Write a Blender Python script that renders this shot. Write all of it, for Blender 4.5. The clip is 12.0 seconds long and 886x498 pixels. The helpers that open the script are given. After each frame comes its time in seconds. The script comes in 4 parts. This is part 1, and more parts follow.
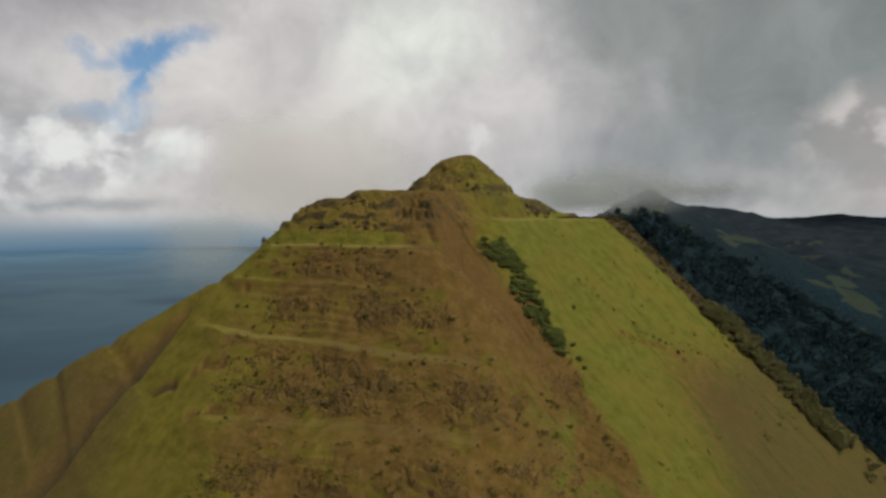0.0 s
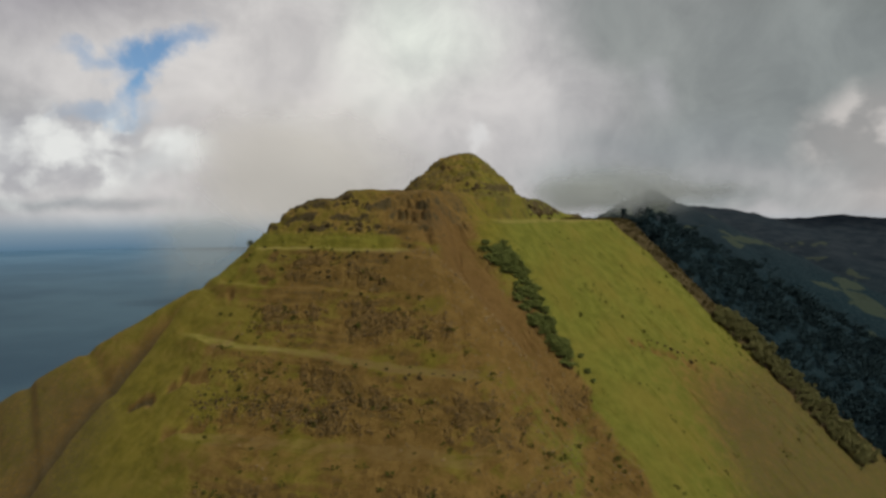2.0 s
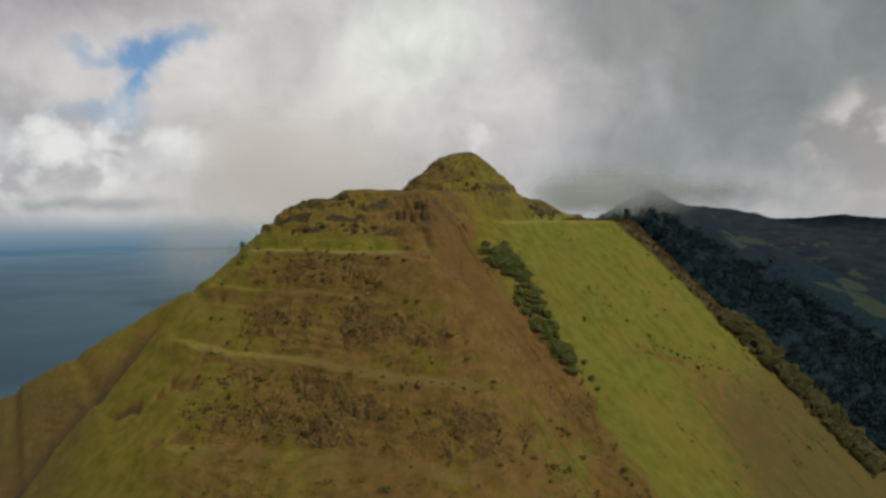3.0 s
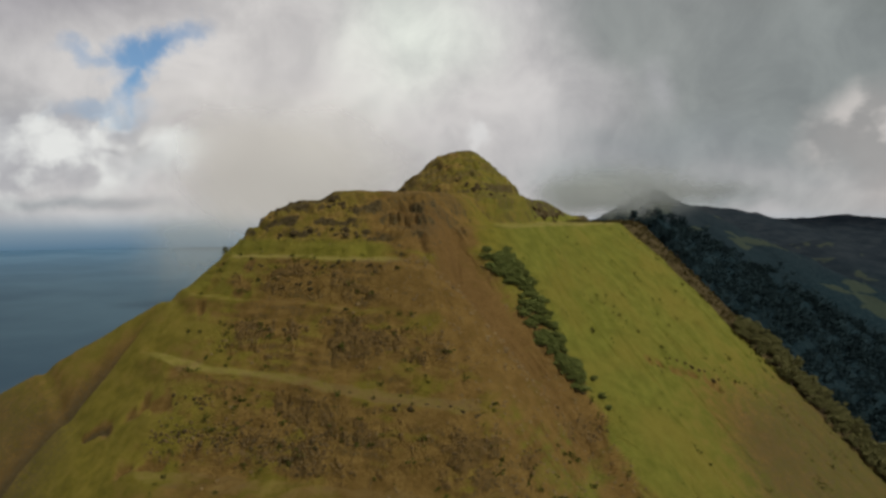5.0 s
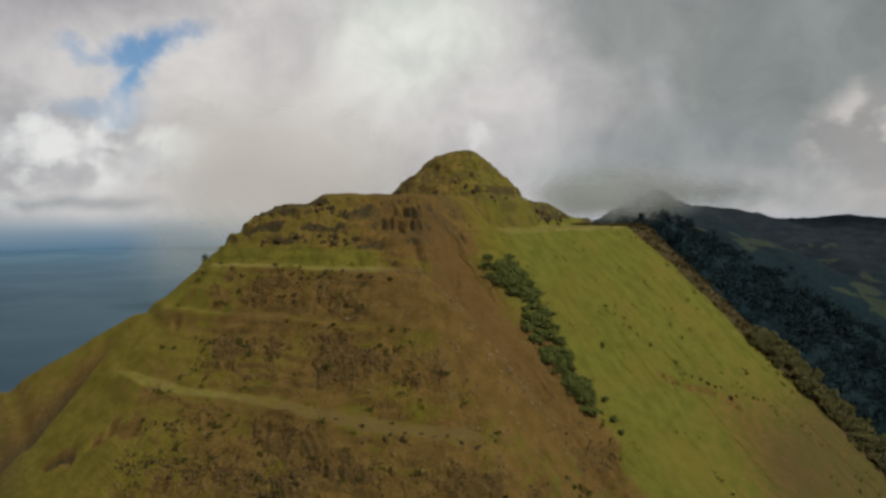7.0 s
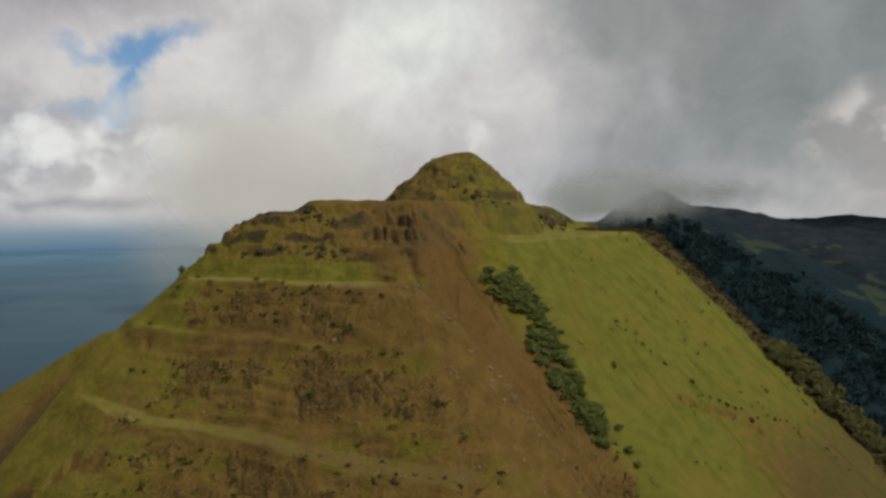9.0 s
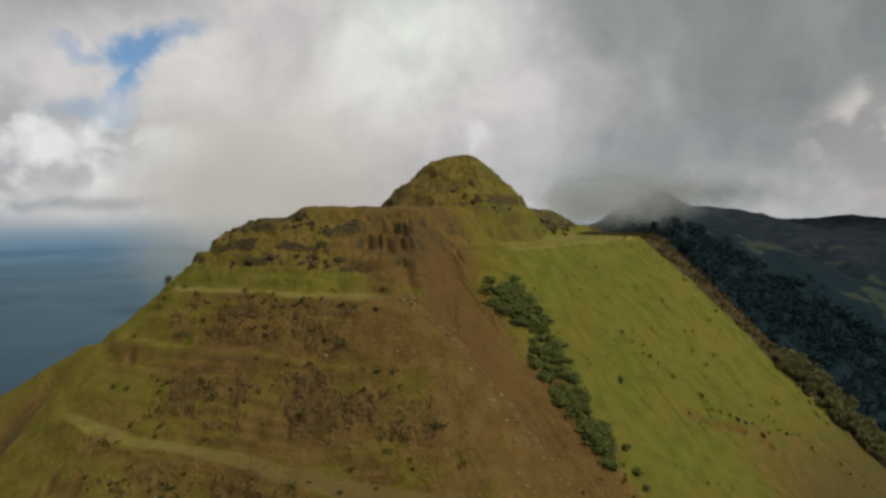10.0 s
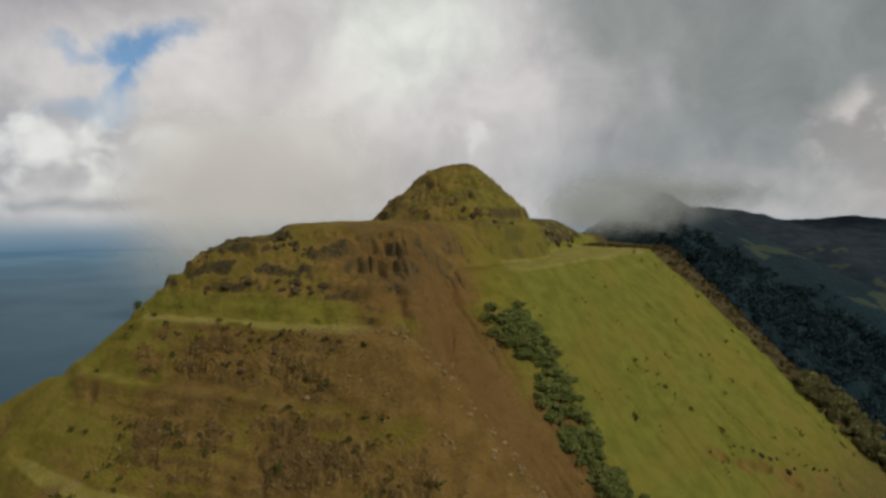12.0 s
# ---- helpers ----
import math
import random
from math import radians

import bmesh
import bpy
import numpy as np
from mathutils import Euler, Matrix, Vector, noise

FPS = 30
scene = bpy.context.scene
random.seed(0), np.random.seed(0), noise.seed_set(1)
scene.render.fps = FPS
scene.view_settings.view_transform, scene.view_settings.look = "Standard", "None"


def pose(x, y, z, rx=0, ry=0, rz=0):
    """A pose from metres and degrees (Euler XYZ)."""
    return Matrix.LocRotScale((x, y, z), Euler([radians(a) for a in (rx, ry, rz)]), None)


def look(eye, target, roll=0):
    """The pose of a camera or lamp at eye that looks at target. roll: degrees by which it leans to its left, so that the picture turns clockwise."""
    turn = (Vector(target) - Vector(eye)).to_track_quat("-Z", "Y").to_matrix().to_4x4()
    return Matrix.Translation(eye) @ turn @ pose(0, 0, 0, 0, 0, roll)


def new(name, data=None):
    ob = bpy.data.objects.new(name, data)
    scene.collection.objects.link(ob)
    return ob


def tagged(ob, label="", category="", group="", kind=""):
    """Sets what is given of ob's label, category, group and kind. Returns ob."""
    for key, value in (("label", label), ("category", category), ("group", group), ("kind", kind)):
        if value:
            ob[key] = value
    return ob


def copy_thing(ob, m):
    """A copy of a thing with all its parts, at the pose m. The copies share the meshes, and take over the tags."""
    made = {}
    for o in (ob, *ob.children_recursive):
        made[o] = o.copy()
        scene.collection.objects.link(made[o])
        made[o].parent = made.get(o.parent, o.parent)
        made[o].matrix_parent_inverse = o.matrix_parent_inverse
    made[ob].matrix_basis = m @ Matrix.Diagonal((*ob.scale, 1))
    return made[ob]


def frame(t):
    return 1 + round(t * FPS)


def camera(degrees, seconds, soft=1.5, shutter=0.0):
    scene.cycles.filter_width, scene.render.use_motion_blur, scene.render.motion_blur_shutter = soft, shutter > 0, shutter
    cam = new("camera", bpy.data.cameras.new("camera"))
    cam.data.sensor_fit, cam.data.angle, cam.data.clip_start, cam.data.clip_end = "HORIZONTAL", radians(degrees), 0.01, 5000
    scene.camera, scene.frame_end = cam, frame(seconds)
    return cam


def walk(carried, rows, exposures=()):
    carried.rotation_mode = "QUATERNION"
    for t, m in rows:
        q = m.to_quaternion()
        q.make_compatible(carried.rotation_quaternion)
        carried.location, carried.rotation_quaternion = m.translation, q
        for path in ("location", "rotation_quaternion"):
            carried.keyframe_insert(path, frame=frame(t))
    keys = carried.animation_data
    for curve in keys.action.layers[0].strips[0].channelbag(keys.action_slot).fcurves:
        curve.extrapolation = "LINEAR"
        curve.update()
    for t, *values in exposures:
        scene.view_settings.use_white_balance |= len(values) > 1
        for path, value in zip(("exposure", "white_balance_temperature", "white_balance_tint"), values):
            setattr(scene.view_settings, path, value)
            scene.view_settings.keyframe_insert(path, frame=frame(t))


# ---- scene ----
cam = camera(70.0, 12.0, soft=2.9)
METRES, EYE, TILT, LEAN, TURN = 80.0, 220.0, -3.1, 0.0, 0.0
AHEAD = 1.744
ROWS = [
    (0.0, 0.0, 0.0, 0.0, 0.0, 0.0, -0.0),
    (0.5, 0.0021, 0.0371, 0.005, -0.0, 0.01, 0.0),
    (1.0, 0.0048, 0.0752, 0.0098, -0.01, 0.03, -0.0),
    (1.5, 0.0074, 0.1132, 0.0163, -0.02, 0.01, -0.01),
    (2.0, 0.0096, 0.1523, 0.0222, -0.04, 0.02, -0.03),
    (2.5, 0.0128, 0.1906, 0.0284, -0.05, 0.01, -0.03),
    (3.0, 0.0156, 0.2287, 0.0358, -0.05, -0.01, -0.05),
    (5.0, 0.0273, 0.3874, 0.0722, -0.11, -0.11, -0.07),
    (5.5, 0.0301, 0.4281, 0.0819, -0.14, -0.11, -0.07),
    (6.0, 0.0334, 0.4662, 0.0929, -0.14, -0.14, -0.07),
    (6.5, 0.0361, 0.5059, 0.1042, -0.17, -0.17, -0.08),
    (7.0, 0.0393, 0.5448, 0.1169, -0.19, -0.21, -0.09),
    (9.0, 0.051, 0.7011, 0.1733, -0.24, -0.24, -0.03),
    (9.5, 0.0544, 0.7405, 0.1941, -0.25, -0.28, -0.02),
    (10.0, 0.0574, 0.7794, 0.2166, -0.28, -0.32, -0.02),
    (10.5, 0.0609, 0.8183, 0.2405, -0.3, -0.34, 0.0),
    (11.0, 0.0633, 0.8577, 0.2647, -0.34, -0.36, -0.01),
    (11.5, 0.0672, 0.8961, 0.2908, -0.34, -0.4, -0.01),
    (12.0, 0.0696, 0.9347, 0.3148, -0.38, -0.41, -0.01),
]
walk(cam, [(t, pose(0, 0, EYE, TILT, LEAN, TURN) @ pose(METRES * x, METRES * AHEAD * y, METRES * z, 90 + pitch / AHEAD, roll, yaw / AHEAD)) for t, x, y, z, yaw, pitch, roll in ROWS])

# ---- world, sun, exposure ----
SUN_EL, SUN_AZ = 40.0, 130.0      # degrees above the horizon; degrees clockwise from straight ahead


def links(tree):
    """Small helpers that add nodes to a tree."""
    def put(sock, v):
        if isinstance(v, bpy.types.NodeSocket):
            tree.links.new(v, sock)
        else:
            sock.default_value = v

    def math_(op, a, b=0.0, c=0.0):
        n = tree.nodes.new("ShaderNodeMath")
        n.operation = op
        put(n.inputs[0], a), put(n.inputs[1], b), put(n.inputs[2], c)
        return n.outputs[0]

    def vec(op, a, b=(0, 0, 0), scale=None):
        n = tree.nodes.new("ShaderNodeVectorMath")
        n.operation = op
        put(n.inputs[0], a), put(n.inputs[1], b)
        if scale is not None:
            put(n.inputs["Scale"], scale)
        return n.outputs["Value"] if op in ("LENGTH", "DOT_PRODUCT", "DISTANCE") else n.outputs[0]

    def ramp(v, a, b, lo=0.0, hi=1.0, smooth=True):
        n = tree.nodes.new("ShaderNodeMapRange")
        n.interpolation_type = "SMOOTHSTEP" if smooth else "LINEAR"
        put(n.inputs[0], v), put(n.inputs[1], a), put(n.inputs[2], b), put(n.inputs[3], lo), put(n.inputs[4], hi)
        return n.outputs[0]

    def mix(f, a, b, blend="MIX"):
        n = tree.nodes.new("ShaderNodeMix")
        n.data_type, n.blend_type = "RGBA", blend
        for s, v in ((n.inputs[0], f), (n.inputs[6], a), (n.inputs[7], b)):
            put(s, (*v, 1) if isinstance(v, tuple) and len(v) == 3 else v)
        return n.outputs[2]

    def noise_(v, scale, detail=4.0, rough=0.5, distort=0.0, colour=False):
        n = tree.nodes.new("ShaderNodeTexNoise")
        put(n.inputs["Vector"], v)
        put(n.inputs["Scale"], scale), put(n.inputs["Detail"], detail), put(n.inputs["Roughness"], rough)
        put(n.inputs["Distortion"], distort)
        return n.outputs["Color" if colour else "Fac"]

    def xyz(x, y=0.0, z=0.0):
        n = tree.nodes.new("ShaderNodeCombineXYZ")
        put(n.inputs[0], x), put(n.inputs[1], y), put(n.inputs[2], z)
        return n.outputs[0]

    def split(v):
        n = tree.nodes.new("ShaderNodeSeparateXYZ")
        put(n.inputs[0], v)
        return n.outputs

    def attr(name):
        n = tree.nodes.new("ShaderNodeAttribute")
        n.attribute_name = name
        return n.outputs["Fac"]

    return put, math_, vec, ramp, mix, noise_, xyz, split, attr


def cloud_group():
    """A cloudy sky as a node group: direction in, colour out. Azimuth and elevation in radians from straight ahead."""
    tree = bpy.data.node_groups.new("cloudy_sky", "ShaderNodeTree")
    tree.interface.new_socket("Direction", in_out="INPUT", socket_type="NodeSocketVector")
    tree.interface.new_socket("Color", in_out="OUTPUT", socket_type="NodeSocketColor")
    put, m, vec, ramp, mix, noi, xyz, split, attr = links(tree)
    inp, out = tree.nodes.new("NodeGroupInput"), tree.nodes.new("NodeGroupOutput")
    d = vec("NORMALIZE", inp.outputs[0])
    s = split(d)
    az = m("ARCTAN2", s[0], s[1])
    el = m("ARCSINE", s[2])
    flat = xyz(az, el, 0.0)
    wob = vec("SUBTRACT", noi(d, 4.0, 5.0, 0.55, colour=True), (0.5, 0.5, 0.5))
    soft = vec("ADD", flat, vec("SCALE", wob, scale=0.22))
    fine = vec("SUBTRACT", noi(d, 14.0, 5.0, 0.6, colour=True), (0.5, 0.5, 0.5))
    crisp = vec("ADD", vec("ADD", flat, vec("SCALE", wob, scale=0.09)), vec("SCALE", fine, scale=0.07))

    def blob(p, a0, e0, ra, re, turn=0.0, inner=0.0):
        q = vec("SUBTRACT", p, (a0, e0, 0))
        n = tree.nodes.new("ShaderNodeMapping")
        n.vector_type = "TEXTURE"
        put(n.inputs[0], q), put(n.inputs["Rotation"], (0, 0, radians(turn))), put(n.inputs["Scale"], (ra, re, 1))
        r = vec("LENGTH", n.outputs[0])
        return ramp(r, 1.0, inner)

    big = noi(d, 3.0, 6.0, 0.55)
    tex = noi(d, 9.0, 6.0, 0.6, 0.4)
    col = mix(ramp(big, 0.3, 0.7), (0.44, 0.42, 0.43), (0.60, 0.57, 0.56))
    for where, a0, e0, ra, re, turn, inner, tone, f in CLOUDS:
        k = blob({"s": soft, "c": crisp, "f": vec("ADD", flat, vec("SCALE", fine, scale=0.03))}[where], a0, e0, ra, re, turn, inner)
        col = mix(m("MULTIPLY", k, f), col, tone)
    col = mix(0.55, col, mix(1.0, col, mix(ramp(tex, 0.25, 0.75), (0.72, 0.72, 0.74), (1.28, 1.27, 1.25)), "MULTIPLY"))
    # heaps of cumulus above the sea
    heap = ramp(noi(vec("MULTIPLY", vec("ADD", flat, vec("SCALE", fine, scale=0.05)), (1.0, 1.25, 1.0)), 13.0, 3.5, 0.5, 0.0), 0.40, 0.64)
    west = blob(soft, -0.56, 0.085, 0.26, 0.075, 4.0, 0.4)
    east = blob(soft, 0.60, 0.105, 0.10, 0.085, 0.0, 0.3)
    tone = mix(heap, (0.40, 0.39, 0.41), (0.84, 0.83, 0.80))
    col = mix(m("MULTIPLY", west, 0.8), col, tone)
    col = mix(m("MULTIPLY", east, 0.65), col, mix(heap, (0.36, 0.33, 0.32), (0.76, 0.68, 0.64)))
    # the gap of blue sky
    sky = tree.nodes.new("ShaderNodeTexSky")
    sky.sky_type, sky.sun_disc = "NISHITA", False
    sky.sun_elevation, sky.sun_rotation = radians(SUN_EL), radians(SUN_AZ)
    blue = mix(1.0, vec("SCALE", sky.outputs[0], scale=0.12), (0.75, 0.95, 1.05), "MULTIPLY")
    ragged = vec("ADD", flat, vec("SCALE", fine, scale=0.10))
    gap = m("MAXIMUM", blob(ragged, -0.415, 0.222, 0.100, 0.032, 34.0, 0.1), blob(ragged, -0.452, 0.178, 0.030, 0.070, -14.0, 0.0))
    gap = m("MAXIMUM", gap, blob(ragged, -0.445, 0.210, 0.055, 0.042, 0.0, 0.2))
    gap = m("MAXIMUM", gap, m("MULTIPLY", blob(ragged, -0.490, 0.208, 0.055, 0.022, -12.0, 0.0), 0.55))
    gap = m("MAXIMUM", gap, m("MULTIPLY", blob(ragged, -0.48, 0.135, 0.09, 0.018, 10.0, 0.0), 0.4))
    col = mix(m("MULTIPLY", gap, 0.95), col, blue)
    # haze over the far sea
    haze = ramp(el, 0.012, -0.03)
    col = mix(haze, col, mix(ramp(el, -0.046, 0.0, smooth=False), (0.110, 0.190, 0.270), (0.33, 0.39, 0.44)))
    put(out.inputs[0], mix(1.0, col, (0.97, 1.0, 1.01), "MULTIPLY"))
    return tree


# soft or crisp edge, azimuth, elevation, radii, turn, inner edge, tone, strength
CLOUDS = [
    ("s", -0.20, 0.17, 0.50, 0.32, 0, 0.1, (0.64, 0.60, 0.58), 0.9),
    ("s", -0.03, 0.28, 0.17, 0.16, 20, 0.1, (0.80, 0.82, 0.74), 0.8),
    ("s", -0.21, 0.36, 0.10, 0.06, 0, 0.0, (0.80, 0.84, 0.76), 0.7),
    ("s", -0.60, 0.33, 0.38, 0.12, 5, 0.2, (0.33, 0.31, 0.33), 0.9),
    ("s", -0.66, 0.14, 0.15, 0.06, -10, 0.1, (0.27, 0.27, 0.28), 0.85),
    ("s", -0.32, 0.10, 0.12, 0.10, 0, 0.0, (0.52, 0.48, 0.49), 0.7),
    ("s", 0.52, 0.33, 0.44, 0.28, 8, 0.62, (0.255, 0.268, 0.262), 0.94),
    ("s", 0.66, 0.18, 0.36, 0.22, 0, 0.3, (0.250, 0.268, 0.265), 0.85),
    ("s", 0.64, 0.37, 0.36, 0.16, -14, 0.15, (0.100, 0.113, 0.090), 0.95),
    ("s", 0.36, 0.11, 0.30, 0.08, 0, 0.1, (0.27, 0.29, 0.295), 0.75),
    ("s", 0.22, 0.17, 0.13, 0.07, 20, 0.0, (0.46, 0.44, 0.44), 0.7),
    ("s", 0.33, 0.20, 0.05, 0.06, 30, 0.0, (0.42, 0.41, 0.42), 0.6),
    ("s", 0.40, 0.03, 0.20, 0.05, 0, 0.1, (0.30, 0.315, 0.31), 0.8),
    ("s", 0.62, 0.045, 0.14, 0.05, 6, 0.1, (0.50, 0.46, 0.44), 0.75),
    ("c", 0.045, 0.105, 0.022, 0.030, 0, 0.2, (0.76, 0.74, 0.73), 0.5),
    ("c", -0.61, 0.095, 0.045, 0.05, 10, 0.4, (0.90, 0.89, 0.86), 0.9),
    ("c", -0.40, 0.085, 0.075, 0.032, 20, 0.3, (0.88, 0.88, 0.85), 0.9),
    ("f", -0.60, 0.014, 0.32, 0.017, 0, 0.0, (0.24, 0.26, 0.28), 0.75),
    ("s", 0.27, 0.035, 0.22, 0.07, 0, 0.2, (0.30, 0.325, 0.325), 0.85),
    ("s", -0.13, 0.04, 0.30, 0.08, 0, 0.1, (0.48, 0.455, 0.45), 0.75),
]

world = bpy.data.worlds.new("sky")
scene.world = world
world.use_nodes = True
wt = world.node_tree
CLOUD_TREE = cloud_group()
w_cloud = wt.nodes.new("ShaderNodeGroup")
w_cloud.node_tree = CLOUD_TREE
wt.links.new(wt.nodes.new("ShaderNodeTexCoord").outputs["Generated"], w_cloud.inputs[0])
wt.links.new(w_cloud.outputs[0], wt.nodes["Background"].inputs["Color"])
wt.nodes["Background"].inputs["Strength"].default_value = 0.85

sun = new("sun", bpy.data.lights.new("sun", "SUN"))
sun.data.energy, sun.data.angle, sun.data.color = 2.7, radians(4), (0.98, 0.945, 0.80)
a, e = radians(SUN_AZ), radians(SUN_EL)
sun.matrix_world = look((math.sin(a) * math.cos(e) * 900, math.cos(a) * math.cos(e) * 900, 900 * math.sin(e)), (0, 0, 0))


# ---- materials ----
def material(name):
    mat = bpy.data.materials.new(name)
    mat.use_nodes = True
    bsdf = mat.node_tree.nodes["Principled BSDF"]
    geo = mat.node_tree.nodes.new("ShaderNodeNewGeometry")
    return mat, mat.node_tree, bsdf, geo.outputs["Position"]


def bump(tree, bsdf, height, strength, distance):
    n = tree.nodes.new("ShaderNodeBump")
    n.inputs["Strength"].default_value, n.inputs["Distance"].default_value = strength, distance
    tree.links.new(height, n.inputs["Height"])
    tree.links.new(n.outputs[0], bsdf.inputs["Normal"])


def hill_material():
    mat, tree, bsdf, pos = material("hill_ground")
    put, m, vec, ramp, mix, noi, xyz, split, attr = links(tree)
    n_big, n_mid, n_fine, n_grain = noi(pos, 0.035, 5, 0.55), noi(pos, 0.16, 6, 0.6), noi(pos, 0.9, 5, 0.65), noi(pos, 3.5, 3, 0.6)
    fall = xyz(vec("DOT_PRODUCT", pos, (0.10, 0.11, 0.0)), vec("DOT_PRODUCT", pos, (0.016, -0.016, -0.016)), 0.0)
    streak = noi(fall, 1.0, 5, 0.6)
    grass = mix(ramp(n_mid, 0.3, 0.7), (0.122, 0.128, 0.021), (0.176, 0.176, 0.031))
    dry = mix(ramp(n_mid, 0.3, 0.7), (0.132, 0.110, 0.017), (0.216, 0.175, 0.027))
    grass = mix(attr("dry"), grass, dry)
    grass = mix(m("MULTIPLY", ramp(n_big, 0.42, 0.70), 0.6), grass, (0.200, 0.160, 0.032))
    grass = mix(m("MULTIPLY", ramp(n_fine, 0.55, 0.75), 0.30), grass, (0.068, 0.070, 0.016))
    grass = mix(m("MULTIPLY", ramp(streak, 0.5, 0.75), 0.28), grass, (0.235, 0.205, 0.042))
    soil = mix(ramp(n_mid, 0.3, 0.7), (0.136, 0.083, 0.023), (0.208, 0.132, 0.039))
    soil = mix(m("MULTIPLY", ramp(n_fine, 0.52, 0.72), 0.38), soil, (0.066, 0.042, 0.018))
    soil = mix(m("MULTIPLY", ramp(n_grain, 0.6, 0.75), 0.30), soil, (0.25, 0.18, 0.085))
    soil = mix(m("MULTIPLY", attr("slip"), 0.6), soil, mix(ramp(n_fine, 0.3, 0.75), (0.155, 0.088, 0.034), (0.112, 0.064, 0.026)))
    f_rub = ramp(m("ADD", attr("rubble"), m("MULTIPLY", m("SUBTRACT", n_mid, 0.5), 1.4)), 0.25, 0.95)
    soil = mix(m("MULTIPLY", f_rub, 0.5), soil, mix(ramp(noi(pos, 0.55, 6, 0.7), 0.34, 0.58), (0.068, 0.047, 0.019), mix(n_grain, (0.130, 0.084, 0.032), (0.215, 0.145, 0.062))))
    rock = mix(ramp(n_fine, 0.3, 0.7), (0.040, 0.032, 0.015), (0.120, 0.090, 0.044))
    road = mix(ramp(n_mid, 0.3, 0.7), (0.250, 0.225, 0.050), (0.290, 0.235, 0.075))
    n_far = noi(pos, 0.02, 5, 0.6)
    # cloud shadow and blue haze over the valley are put into this colour
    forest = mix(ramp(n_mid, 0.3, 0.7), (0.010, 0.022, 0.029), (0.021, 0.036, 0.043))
    # bluish aerial haze on the far slopes, painted into the forest colour
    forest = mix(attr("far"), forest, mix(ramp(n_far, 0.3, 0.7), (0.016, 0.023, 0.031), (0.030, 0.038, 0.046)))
    forest = mix(m("MULTIPLY", ramp(m("ADD", attr("clear"), m("MULTIPLY", m("SUBTRACT", n_far, 0.5), 1.2)), 0.4, 0.7), 0.5), forest, (0.066, 0.080, 0.048))
    f_soil = ramp(m("ADD", m("ADD", attr("soil"), m("MULTIPLY", m("SUBTRACT", streak, 0.5), 0.5)), m("MULTIPLY", m("SUBTRACT", n_mid, 0.5), 1.3)), 0.12, 0.88)
    f_rock_shade = ramp(m("ADD", attr("rock"), m("MULTIPLY", m("SUBTRACT", n_fine, 0.5), 1.2)), 0.25, 0.85)
    f_road = ramp(m("ADD", attr("road"), m("MULTIPLY", m("SUBTRACT", n_mid, 0.5), 1.3)), 0.3, 0.9)
    f_wood = ramp(m("ADD", attr("wood"), m("MULTIPLY", m("SUBTRACT", n_mid, 0.5), 0.6)), 0.4, 0.6)
    col = mix(f_soil, grass, soil)
    col = mix(f_rock_shade, col, rock)
    col = mix(m("MULTIPLY", f_road, 0.8), col, mix(f_soil, road, (0.180, 0.125, 0.048)))
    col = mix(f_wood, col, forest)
    put(bsdf.inputs["Base Color"], col)
    put(bsdf.inputs["Roughness"], 0.95)
    put(bsdf.inputs["Specular IOR Level"], m("MULTIPLY", m("SUBTRACT", 1.0, f_wood), 0.05))
    h = m("ADD", m("MULTIPLY", n_fine, 0.9), m("MULTIPLY", n_grain, 0.35))
    h = m("ADD", h, m("MULTIPLY", m("MULTIPLY", noi(pos, 0.7, 6, 0.7), f_rub), 1.6))
    bump(tree, bsdf, h, 1.0, 1.7)
    return mat


def sea_material():
    mat, tree, bsdf, pos = material("sea_water")
    put, m, vec, ramp, mix, noi, xyz, split, attr = links(tree)
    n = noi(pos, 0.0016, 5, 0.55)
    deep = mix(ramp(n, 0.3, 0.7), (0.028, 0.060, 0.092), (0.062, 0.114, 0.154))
    # distance haze over the water, mixed into its base colour
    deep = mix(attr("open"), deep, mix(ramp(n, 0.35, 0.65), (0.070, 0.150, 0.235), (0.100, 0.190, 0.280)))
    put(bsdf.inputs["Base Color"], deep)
    put(bsdf.inputs["Roughness"], 0.7)
    put(bsdf.inputs["Specular IOR Level"], 0.1)
    bump(tree, bsdf, noi(pos, 0.05, 6, 0.6), 0.4, 1.0)
    return mat


def backdrop_material():
    mat = bpy.data.materials.new("cloud_backdrop")
    mat.use_nodes = True
    tree = mat.node_tree
    tree.nodes.remove(tree.nodes["Principled BSDF"])
    geo, em, grp = tree.nodes.new("ShaderNodeNewGeometry"), tree.nodes.new("ShaderNodeEmission"), tree.nodes.new("ShaderNodeGroup")
    grp.node_tree = CLOUD_TREE
    put, m, vec, *_ = links(tree)
    tree.links.new(vec("SUBTRACT", geo.outputs["Position"], (0, 0, EYE)), grp.inputs[0])
    tree.links.new(grp.outputs[0], em.inputs[0])
    tree.links.new(em.outputs[0], tree.nodes["Material Output"].inputs["Surface"])
    mat.cycles.emission_sampling = "NONE"
    return mat


def leaf_material(name, dark, light):
    mat, tree, bsdf, pos = material(name)
    put, m, vec, ramp, mix, noi, xyz, split, attr = links(tree)
    info = tree.nodes.new("ShaderNodeObjectInfo")
    geo = tree.nodes.new("ShaderNodeNewGeometry")
    col = mix(geo.outputs["Random Per Island"], dark, light)
    col = mix(m("MULTIPLY", info.outputs["Random"], 0.55), col, tuple(0.42 * v for v in light))
    put(bsdf.inputs["Base Color"], col)
    put(bsdf.inputs["Roughness"], 0.9)
    put(bsdf.inputs["Specular IOR Level"], 0.02)
    return mat


